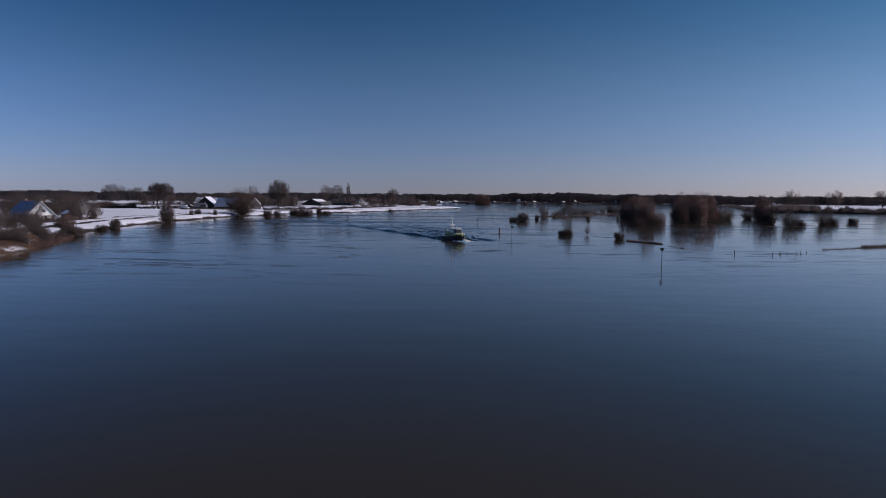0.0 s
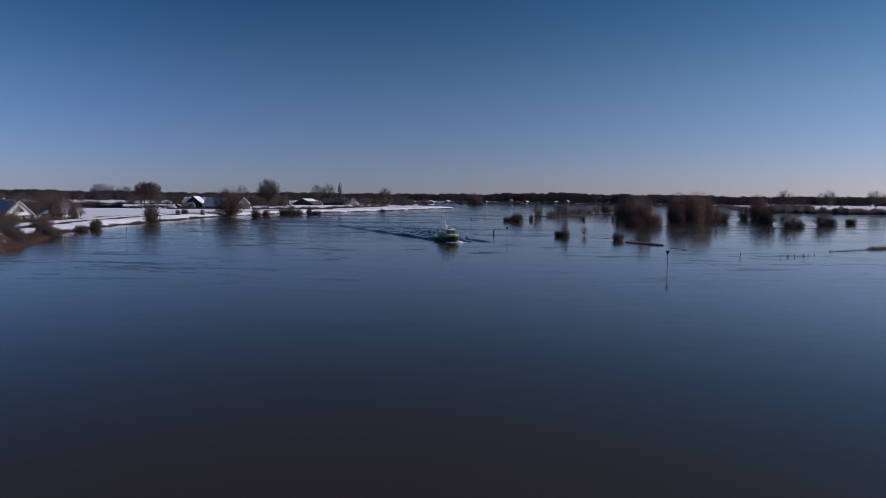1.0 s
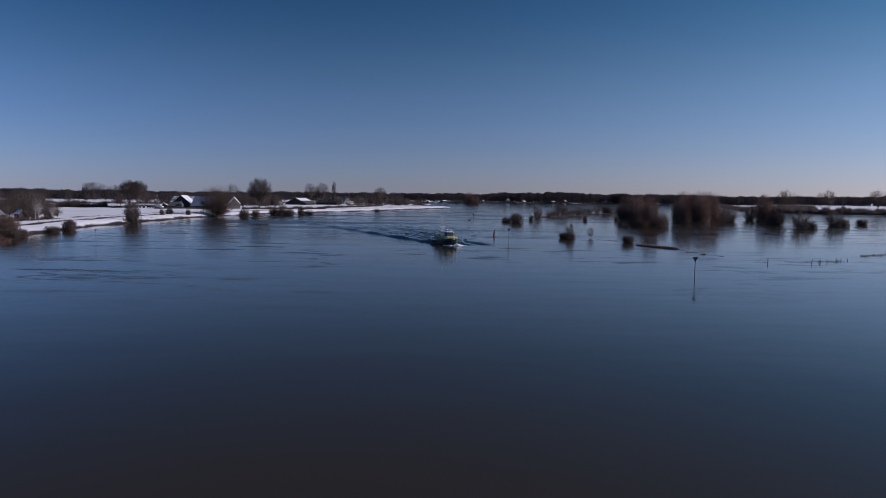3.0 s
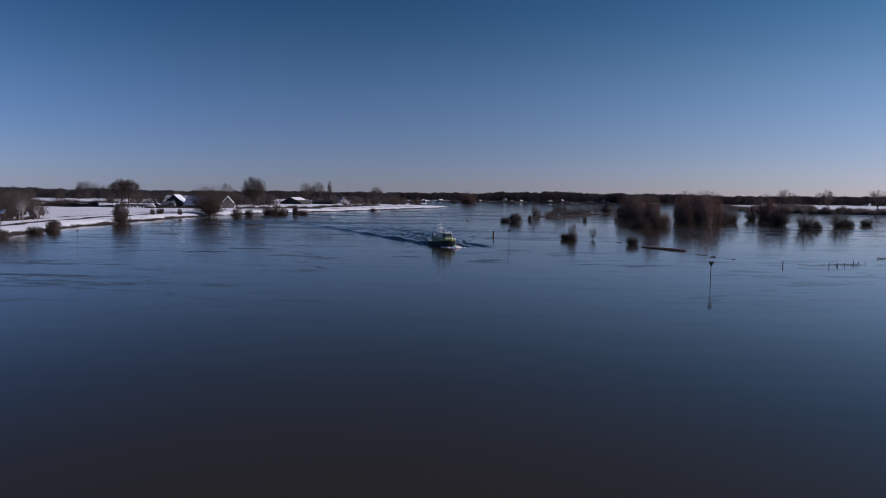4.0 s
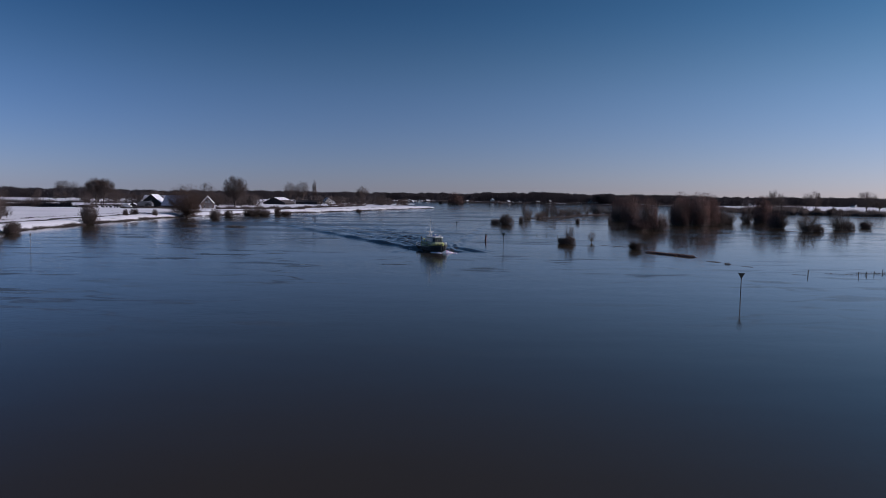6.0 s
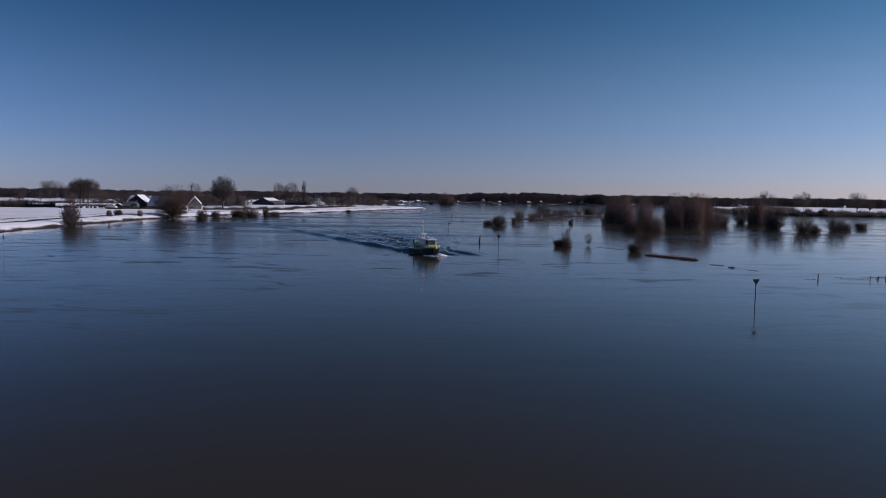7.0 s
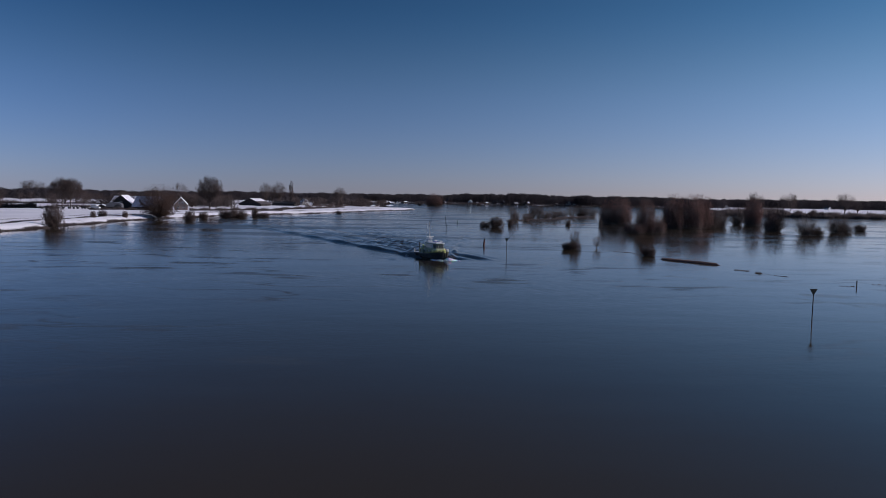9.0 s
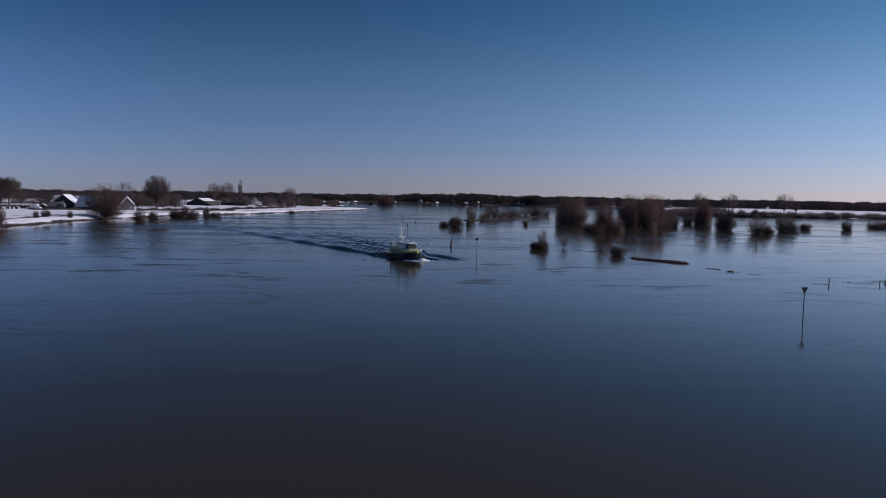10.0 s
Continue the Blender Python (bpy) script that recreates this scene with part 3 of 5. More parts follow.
# right-hand shore
plant(AIRY, 640, 1050, 25, 29, "bare broad tree alone on the snowy shore")
plant(AIRY, 663, 1056, 15, 19, "small bare tree beside a broad one on the snowy shore")
plant(BUSHES, 530, 945, 8, 7.5, group="bushes on the far shore")
plant(OAKS, 476, 862, 7, 7, "small pollard willow on the far shore")
plant(OAKS, 490, 864, 7, 7.5, "small pollard willow on the far shore")
for cx, cy, cw, ch in ((500, 1050, 15, 28), (512, 1060, 15, 30), (523, 1066, 13, 26), (790, 1450, 24, 36), (805, 1470, 24, 34), (770, 1440, 20, 30)):
    plant(SMALL, cx, cy, cw, ch, "bare tree in a clump beyond the flood")
# big trees of the left bank
plant([PAIR_OAK], -230.8, 581, 15.5, 21.5, "broad bare oak in the snowy meadow")
plant([PAIR_OAK], -226.0, 583, 15.5, 21.2, "broad bare oak in the snowy meadow")
plant(OAKS, -153, 668, 21, 26, "large bare oak with a dense crown by the farm")
plant(SMALL, -147, 664, 12, 17)
plant(SMALL, -186, 700, 17, 21)
plant(AIRY, -152, 926, 14, 26)
plant(AIRY, -140, 950, 17, 27)
plant(AIRY, -147, 945, 11, 23)
plant([POPLAR], -127, 964, 6.5, 29)
plant(AIRY, -78, 1105, 20, 25)
plant(AIRY, -640, 1400, 42, 29, "broad bare tree on the far meadow")
plant(AIRY, -590, 1380, 30, 24, "broad bare tree on the far meadow")
BIG_WILLOW = round_tree(26, 0.045, "big bare willow with low boughs on the river bank", 1.0, 300, 0.46, -0.85, twig=BROWN_TWIG, reach=0.05, first=0.8)
plant([BIG_WILLOW], -135, 480, 21, 18.4)
# bushes along the left waterline
plant(BUSHES, -143, 372, 9, 10, "dense dark bush at the water's edge", BANK)
plant(BUSHES, -152, 434, 3.2, 3.4, group=BANK)
plant(BUSHES, -153, 448, 5, 3.6, group=BANK)
plant(BUSHES, -146, 460, 3.2, 3.6, group=BANK)
plant(BUSHES, -110, 450, 7, 6.2, group=BANK)
plant(BUSHES, -114, 494, 6, 4.6, group=BANK)
plant(FANS, -105, 524, 13, 8, "spreading bare bush at the water's edge", BANK)
plant(BUSHES, -100, 528, 9, 5, group=BANK)
plant(BUSHES, -108, 521, 9, 5, group=BANK)
plant(BUSHES, -94, 543, 5, 6.8, group=BANK)
plant(BUSHES, -89, 546, 9, 3.4, group=BANK)
plant(BUSHES, -49, 672, 5, 2.8, group=BANK)
plant(THICKETS, -140, 266, 8, 5, "dense dark bush at the water's edge", BANK)
plant(BUSHES, -135, 284, 6, 2.6, group=BANK)
plant(BUSHES, -137, 299, 4.5, 4.4, group=BANK)
plant(BUSHES, -141, 309, 5, 3.5, group=BANK)
grow = random.Random(5)
for _ in range(12):
    by = grow.uniform(208, 264)
    plant(BUSHES, float(shore(by)) - grow.uniform(-1, 3), by, grow.uniform(4, 6), grow.uniform(1.8, 3.2), "low dark bush at the water's edge", BANK)
for _ in range(15):
    by = grow.uniform(186, 216)
    plant(FANS if grow.random() < 0.4 else BUSHES, float(shore(by)) - grow.uniform(2, 18), by, grow.uniform(4, 7), grow.uniform(1.8, 4), "dense dark bush at the water's edge", BANK)
for _ in range(9):
    ty = grow.uniform(148, 186)
    plant(BUSHES, float(shore(ty)) - grow.uniform(8, 24), ty, grow.uniform(4, 6), grow.uniform(2, 3.2), "dense dark bush among dry reeds", "bushes on the overgrown bank")
for _ in range(30):
    ty = grow.uniform(214, 290)
    plant(FANS if grow.random() < 0.5 else SMALL, -0.565 * ty - grow.uniform(0, 34), ty, grow.uniform(6, 9), grow.uniform(4, 7.5), "dense dark bush on the overgrown bank", "bushes on the overgrown bank")
for tx, ty, tw, th in ((-167, 298, 5, 11), (-170, 301, 5, 10), (-160, 322, 6, 12), (-163, 325, 5, 10.5), (-157, 327, 5, 9)):
    plant([SILVER], tx, ty, tw, th, group="birches by the riverside house")
for _ in range(42):
    ty = grow.uniform(350, 470)
    plant(SMALL, -(ty - 40) * 0.55 - grow.uniform(0, 62), ty, grow.uniform(7, 11), grow.uniform(8.5, 14), "bare brown tree behind the riverside house", "trees round the riverside house")
for _ in range(16):
    ty = grow.uniform(326, 376)
    plant(THIN + SMALL[:1], grow.uniform(-183, -166) - (ty - 326) * 0.12, ty, grow.uniform(5, 8), grow.uniform(6, 11.5), "thin bare tree beside a snowy meadow", "trees round the riverside house")
for _ in range(5):
    ty = grow.uniform(262, 300)
    plant(SMALL, float(shore(ty)) - grow.uniform(20, 44), ty, grow.uniform(4, 6), grow.uniform(4, 7), "bare brown tree in front of the riverside house", "trees round the riverside house")
for _ in range(40):
    plant(SMALL, grow.uniform(-300, -150), grow.uniform(672, 790), grow.uniform(10, 16), grow.uniform(9, 14.5), "bare brown tree in the belt behind the farm", "trees behind the farm")
for _ in range(48):
    ty = grow.uniform(880, 1190)
    plant(SMALL, float(shore(min(ty, 900))) - grow.uniform(34, 150) * (1 if ty < 1000 else 0.8), ty, grow.uniform(8, 14), grow.uniform(6, 13), "bare brown tree in the orchard by the bank", "trees in the orchard")
for _ in range(26):
    plant(SMALL, grow.uniform(-720, -360), grow.uniform(880, 1120), grow.uniform(9, 16), grow.uniform(6, 13), "bare brown tree in a field hedge", "trees in the field hedges")


# ---- the patrol boat, bow towards -y in its own frame ----
HULL_Y = (-7.7, -7.35, -6.7, -5.6, -4.2, -2.2, 0.5, 3.5, 6.2, 7.4)
HULL_HALF = (0.08, 0.75, 1.42, 1.98, 2.25, 2.35, 2.38, 2.34, 2.22, 2.10)
HULL_DECK = (1.86, 1.84, 1.78, 1.68, 1.55, 1.40, 1.28, 1.20, 1.16, 1.15)
HULL_KEEL = (0.9, 0.25, -0.25, -0.6, -0.75, -0.8, -0.8, -0.75, -0.6, -0.45)


def sheer(y):
    return float(np.interp(y, HULL_Y, HULL_DECK))


def beam(y):
    return float(np.interp(y, HULL_Y, HULL_HALF))


def hull_mesh():
    """Lofted from stem to transom: sheer, knuckle, chine and keel on each side, the bow flared."""
    bm = bmesh.new()
    rings = []
    for y, half, deck, keel in zip(HULL_Y, HULL_HALF, HULL_DECK, HULL_KEEL):
        flare = float(np.interp(y, (-7.7, -4.0), (0.62, 0.97)))
        pts = [(half, deck), (half * flare, max(0.5, keel + 0.3)), (half * flare * 0.86, max(-0.05, keel + 0.1)), (0.0, keel)]
        rings.append([bm.verts.new((u, y, z)) for u, z in pts] + [bm.verts.new((-u, y, z)) for u, z in reversed(pts[:3])])
    for a, b in zip(rings, rings[1:]):
        for i in range(6):
            bm.faces.new((a[i], a[i + 1], b[i + 1], b[i]))
        bm.faces.new((a[0], b[0], b[6], a[6]))
    bm.faces.new(list(reversed(rings[0])))
    bm.faces.new(rings[-1])
    return bm


def loft(bm, low, high, z0, z1):
    """A house between two plans of (x, y), the lower at z0 and the upper at z1."""
    a, b = ([bm.verts.new((x, y, z)) for x, y in plan] for plan, z in ((low, z0), (high, z1)))
    bm.faces.new(a)
    bm.faces.new(list(reversed(b)))
    n = len(low)
    for i in range(n):
        bm.faces.new((a[i], a[(i + 1) % n], b[(i + 1) % n], b[i]))
    return bm


def pane_box(p0, p1, q0, q1, f0, f1, g0, g1, proud):
    """A pane on the wall between the foot line p0-p1 and the head line q0-q1: shares f along it and g up it."""
    p0, p1, q0, q1 = (Vector(v) for v in (p0, p1, q0, q1))
    at = lambda f, g: p0.lerp(p1, f).lerp(q0.lerp(q1, f), g)
    c = [at(f0, g0), at(f1, g0), at(f1, g1), at(f0, g1)]
    n = (c[1] - c[0]).cross(c[3] - c[0]).normalized()
    if n.dot(Vector((c[0].x, c[0].y + 1.2, 0))) < 0:
        n = -n
    bm = bmesh.new()
    v = [bm.verts.new(p + n * d) for d in (proud, -0.03) for p in c]
    for f in ((0, 1, 2, 3), (7, 6, 5, 4), (0, 4, 5, 1), (1, 5, 6, 2), (2, 6, 7, 3), (3, 7, 4, 0)):
        bm.faces.new([v[i] for i in f])
    return bm


def ring_mesh(big, small, m):
    bm = bmesh.new()
    rows = [[bm.verts.new(m @ Vector(((big + small * math.cos(b)) * math.cos(a), (big + small * math.cos(b)) * math.sin(a), small * math.sin(b)))) for b in np.linspace(0, 2 * math.pi, 8, False)]
            for a in np.linspace(0, 2 * math.pi, 20, False)]
    for i in range(20):
        for j in range(8):
            bm.faces.new((rows[i][j], rows[(i + 1) % 20][j], rows[(i + 1) % 20][(j + 1) % 8], rows[i][(j + 1) % 8]))
    return bm


def patrol_boat():
    top = thing("patrol_boat", "yellow-green and dark patrol boat under way with a tall mast", "boat", pose(BOAT_X, BOAT_Y, 0, 0, 0, BOAT_TURN) @ Matrix.Scale(0.98, 4))
    part("hull", hull_mesh(), HULL, top, "dark painted steel hull")
    deck = bmesh.new()
    plan = [(beam(y) - 0.1, y) for y in (-7.2, -6.5, -5.0, -3.0, 0.0, 4.0, 7.3)]
    z = [sheer(y) + 0.02 for _, y in plan]
    right = [deck.verts.new((x, y, h)) for (x, y), h in zip(plan, z)]
    left = [deck.verts.new((-x, y, h)) for (x, y), h in zip(plan, z)]
    for i in range(len(plan) - 1):
        deck.faces.new((right[i], right[i + 1], left[i + 1], left[i]))
    part("deck", deck, ROOFGREY, top, "grey painted deck")
    # rubbing strake and bulwark, both sides
    for sign in (1, -1):
        ys = np.linspace(-7.55, 7.3, 34)
        strake, band = bmesh.new(), bmesh.new()
        for a, b in zip(ys, ys[1:]):
            rod(strake, (sign * (beam(a) + 0.02), a, sheer(a) - 0.14), (sign * (beam(b) + 0.02), b, sheer(b) - 0.14), 0.085, sides=6)
            if b > -2.6:
                continue
            lo = [Vector((sign * (beam(q) - 0.02), q, sheer(q) - 0.02)) for q in (a, b)]
            hi = [v + Vector((0, 0, 0.28)) for v in lo]
            inn = Vector((-sign * 0.06, 0, 0))
            v = [band.verts.new(p) for p in (lo[0], lo[1], hi[1], hi[0], lo[0] + inn, lo[1] + inn, hi[1] + inn, hi[0] + inn)]
            for f in ((0, 1, 2, 3), (7, 6, 5, 4), (3, 2, 6, 7)):
                band.faces.new([v[i] for i in f])
        part("rubbing_strake", strake, BLACK, top)
        part("bulwark", band, HULL, top, "dark bulwark at the bow")
        part("bulwark_rail", rods(*[((sign * (beam(a) - 0.04), a, sheer(a) + 0.29), (sign * (beam(b) - 0.04), b, sheer(b) + 0.29), 0.07) for a, b in zip(np.linspace(-7.6, -2.6, 12), np.linspace(-7.6, -2.6, 12)[1:])], sides=6), YELLOW, top, "yellow-green rail along the bulwark")
        part("waterline_stripe", rods(*[((sign * (beam(a) * 0.965), a, 0.52), (sign * (beam(b) * 0.965), b, 0.52), 0.035) for a, b in zip(np.linspace(-3.5, 7.2, 8), np.linspace(-3.5, 7.2, 8)[1:])], sides=5), STEEL, top)
    # deckhouse: rounded front, dark diagonal stripes on a yellow-green side
    low = [(-1.0, -5.5), (1.0, -5.5), (1.7, -4.8), (1.86, -3.8), (1.86, 4.3), (-1.86, 4.3), (-1.86, -3.8), (-1.7, -4.8)]
    high = [(-0.95, -5.15), (0.95, -5.15), (1.62, -4.5), (1.8, -3.6), (1.8, 4.3), (-1.8, 4.3), (-1.8, -3.6), (-1.62, -4.5)]
    deckhouse = part("deckhouse", loft(bmesh.new(), low, high, 1.1, 2.4), YELLOW, top, "yellow-green deckhouse with dark diagonal stripes")
    for sign in (1, -1):
        for k in range(9):
            y = -3.6 + k * 0.82
            st = bmesh.new()
            x0, x1 = sorted((sign * 1.78, sign * 1.875))
            prism(st, [(y, 1.28), (y + 0.46, 1.28), (y + 0.86, 2.3), (y + 0.40, 2.3)], x0, x1, axis="x")
            part("stripe", st, HULL, deckhouse)
        for k in range(3):
            part("porthole", rods(((sign * 1.80, -2.2 + k * 2.5, 1.95), (sign * 1.895, -2.2 + k * 2.5, 1.95), 0.17), sides=14), GLASS, deckhouse)
        part("side_light", box(bmesh.new(), sign * 1.80 - 0.06, -3.95, 2.42, sign * 1.80 + 0.06, -3.7, 2.62, None, 0.02), GREENPAINT if sign < 0 else REDPAINT, deckhouse)
    for x0, x1 in ((-0.85, -0.1), (0.1, 0.85)):
        part("window", pane_box((x0, -5.5, 1.1), (x1, -5.5, 1.1), (x0, -5.15, 2.4), (x1, -5.15, 2.4), 0, 1, 0.35, 0.9, 0.02), GLASS, deckhouse)
    # wheelhouse with a band of large windows all round
    low = [(-1.05, -4.75), (1.05, -4.75), (1.6, -4.1), (1.72, -3.2), (1.72, 1.5), (-1.72, 1.5), (-1.72, -3.2), (-1.6, -4.1)]
    high = [(-0.95, -4.15), (0.95, -4.15), (1.42, -3.6), (1.52, -2.9), (1.52, 1.4), (-1.52, 1.4), (-1.52, -2.9), (-1.42, -3.6)]
    z0, z1 = 2.4, 3.95
    wheelhouse = part("wheelhouse", loft(bmesh.new(), low, high, z0, z1), PALE, top, "pale wheelhouse with large dark windows")
    shares = {0: (0.0, 0.333, 0.667, 1.0), 1: (0.0, 1.0), 2: (0.0, 1.0), 3: (0.0, 0.26, 0.5, 0.74, 1.0), 4: (0.0, 0.5, 1.0), 5: (0.0, 0.26, 0.5, 0.74, 1.0), 6: (0.0, 1.0), 7: (0.0, 1.0)}
    for i, cuts in shares.items():
        j = (i + 1) % 8
        ends = ((*low[i], z0), (*low[j], z0), (*high[i], z1), (*high[j], z1))
        for f0, f1 in zip(cuts, cuts[1:]):
            gap = 0.07 if len(cuts) > 2 else 0.09
            f0, f1 = f0 + gap * (f1 - f0), f1 - gap * (f1 - f0)
            pane = part("window", pane_box(*ends, f0, f1, 0.24, 0.88, 0.012), GLASS, wheelhouse)
            if i == 0:
                a, b = Vector(ends[0]).lerp(Vector(ends[1]), (f0 + f1) / 2), Vector(ends[2]).lerp(Vector(ends[3]), f1)
                part("wiper", rods((a.lerp(b, 0.32) + Vector((0, -0.05, 0)), a.lerp(b, 0.7) + Vector((0, -0.05, 0)), 0.014), sides=5), BLACK, pane)
    for sign in (1, -1):
        part("door", box(bmesh.new(), sign * 1.86 - 0.03, 2.2, 1.2, sign * 1.86 + 0.03, 3.0, 2.3, None, 0.02), PALE, deckhouse)
    roof = loft(bmesh.new(), [(x * 1.12, y * 1.06 - 0.1) for x, y in high], [(x * 1.10, y * 1.05 - 0.1) for x, y in high], 3.95, 4.07)
    part("roof", roof, ROOFGREY, top, "light grey wheelhouse roof")
    part("roof_crown", loft(bmesh.new(), [(x * 1.02, y * 0.98 - 0.1) for x, y in high], [(x * 0.62, y * 0.80 - 0.2) for x, y in high], 4.06, 4.24), ROOFGREY, top)
    part("searchlight", rods(((0.7, -3.4, 4.12), (0.7, -3.4, 4.40), 0.05), ((0.7, -3.62, 4.5), (0.7, -3.22, 4.5), 0.17), sides=10), WHITEPAINT, top)
    part("horn", rods(((-0.6, -3.2, 4.24), (-0.6, -3.7, 4.27), 0.05, 0.12), sides=8), STEEL, top)
    part("light_bar", box(bmesh.new(), -0.7, -1.9, 4.2, 0.7, -1.65, 4.4, None, 0.04), BLUEGLASS, top, "blue light bar")
    part("hatch", box(bmesh.new(), -0.4, -1.0, 4.2, 0.4, -0.2, 4.3, None, 0.03), WHITEPAINT, top)
    part("radar_dome", rods(((0.85, 0.2, 4.1), (0.85, 0.2, 4.50), 0.30, 0.27), ((0.85, 0.2, 4.50), (0.85, 0.2, 4.68), 0.27, 0.1), sides=16), WHITEPAINT, top, "white radar dome")
    part("vent", box(bmesh.new(), -1.15, 0.1, 4.1, -0.6, 0.8, 4.45, None, 0.06), WHITEPAINT, top)
    for sign in (1, -1):
        part("handrail", rods(*[((sign * 1.56, y, 4.05), (sign * 1.56, y, 4.42), 0.02) for y in (-2.8, -1.4, 0.0, 1.3)], ((sign * 1.56, -2.8, 4.42), (sign * 1.56, 1.3, 4.42), 0.028), sides=6), WHITEPAINT, top)
        part("life_ring", ring_mesh(0.34, 0.08, Matrix.Translation((sign * 1.74, 1.1, 2.75)) @ Matrix.Rotation(math.pi / 2, 4, "Y")), FOAM, top, "white life ring")
    # engine casing behind the wheelhouse, mast with platform, radar and yards
    part("casing", box(bmesh.new(), -1.3, 1.55, 2.38, 1.3, 3.9, 3.05, None, 0.08), YELLOW, top, "yellow-green engine casing")
    mast = part("mast", rods(((-0.6, 1.5, 3.0), (0, 2.1, 6.0), 0.085), ((0.6, 1.5, 3.0), (0, 2.1, 6.0), 0.085), ((0, 3.0, 3.0), (0, 2.15, 6.0), 0.085),
                             ((0, 2.1, 5.9), (0, 2.15, 9.0), 0.09, 0.05), ((-0.35, 1.75, 4.3), (0.35, 1.75, 4.3), 0.03)), WHITEPAINT, top, "white tripod mast")
    part("platform", box(bmesh.new(), -0.6, 1.2, 4.92, 0.6, 2.3, 5.02, None, 0.03), WHITEPAINT, mast)
    part("radar", rods(((0, 1.5, 5.02), (0, 1.5, 5.28), 0.2), ((-0.95, 1.5, 5.36), (0.95, 1.5, 5.36), 0.09)), WHITEPAINT, mast)
    part("yard", rods(((-1.0, 2.12, 6.3), (1.0, 2.12, 6.3), 0.03)), WHITEPAINT, mast)
    part("yard", rods(((-0.6, 2.13, 7.4), (0.6, 2.13, 7.4), 0.025)), WHITEPAINT, mast)
    for x, z in ((-0.95, 6.3), (0.95, 6.3), (0.0, 8.0), (0.0, 8.95)):
        part("lamp", rods(((x, 2.13, z), (x, 2.13, z + 0.24), 0.09), sides=8), BLACK, mast)
    for x, z in ((-0.6, 9.0), (0.6, 8.4)):
        part("antenna", rods(((x, 2.13, 7.4), (x, 2.13, z), 0.018, 0.008), sides=5), WHITEPAINT, mast)
    part("antenna", rods(((-1.3, 1.2, 4.05), (-1.3, 1.3, 6.6), 0.02, 0.01), sides=5), WHITEPAINT, top)
    # aft deck: exhausts, crane, raft canisters, lockers
    for x in (-1.45, 1.45):
        part("exhaust", rods(((x, 5.0, 1.1), (x, 5.05, 3.5), 0.15), ((x, 5.05, 3.5), (x, 5.2, 3.65), 0.17), sides=10), BLACK, top)
    part("davit", rods(((0.4, 6.2, 1.1), (0.4, 6.2, 2.9), 0.09), ((0.4, 6.2, 2.9), (-1.0, 5.2, 3.3), 0.06), sides=8), YELLOW, top)
    part("locker", box(bmesh.new(), -1.0, 5.4, 1.12, 0.0, 6.3, 1.95, None, 0.05), WHITEPAINT, top)
    part("locker", box(bmesh.new(), 0.7, 6.3, 1.12, 1.6, 7.0, 1.75, None, 0.05), YELLOW, top)
    for sign in (1, -1):
        part("life_raft", rods(((sign * 1.5, 3.1, 2.66), (sign * 1.5, 4.1, 2.66), 0.25), sides=14), WHITEPAINT, top)
        for y in (5.2, 2.0, -1.4):
            part("fender", rods(((sign * 2.46, y, 0.45), (sign * 2.46, y, 1.0), 0.13), sides=10), BLACK, top)
    # foredeck: windlass, bitts, hatch, push knees at the stem
    part("windlass", rods(((-0.45, -6.2, 1.95), (0.45, -6.2, 1.95), 0.18), ((0, -6.2, 1.6), (0, -6.2, 1.95), 0.15), sides=10), YELLOW, top)
    part("fore_hatch", box(bmesh.new(), -0.45, -7.0, 1.62, 0.45, -6.5, 1.78, None, 0.03), PALE, top)
    for sign in (1, -1):
        part("bitt", rods(((sign * 0.85, -6.5, 1.6), (sign * 0.85, -6.5, 2.1), 0.08), sides=8), YELLOW, top)
        part("push_knee", box(bmesh.new(), sign * 0.5 - 0.12, -7.72, 0.75, sign * 0.5 + 0.12, -7.42, 2.2, None, 0.03), BLACK, top)
    part("flagstaff", rods(((0, 7.2, 1.1), (0, 7.6, 2.9), 0.03), sides=6), WHITEPAINT, top)
    # rails: each run of posts and two bars
    for sign in (1, -1):
        for y0, y1, n in ((-7.3, -2.6, 8), (-2.4, 2.0, 6), (4.2, 7.2, 5)):
            rail = bmesh.new()
            foot = 0.26 if y0 < -7 else 0.0
            pts = [Vector((sign * (beam(y) - 0.08), y, sheer(y) + foot)) for y in np.linspace(y0, y1, n)]
            for p in pts:
                rod(rail, p, p + Vector((0, 0, 0.95 - foot)), 0.022, sides=5)
            for p, q in zip(pts, pts[1:]):
                for h in (0.5, 0.95 - foot):
                    rod(rail, p + Vector((0, 0, h)), q + Vector((0, 0, h)), 0.022, sides=5)
            part("railing", rail, WHITEPAINT, top)
    return top


boat = patrol_boat()


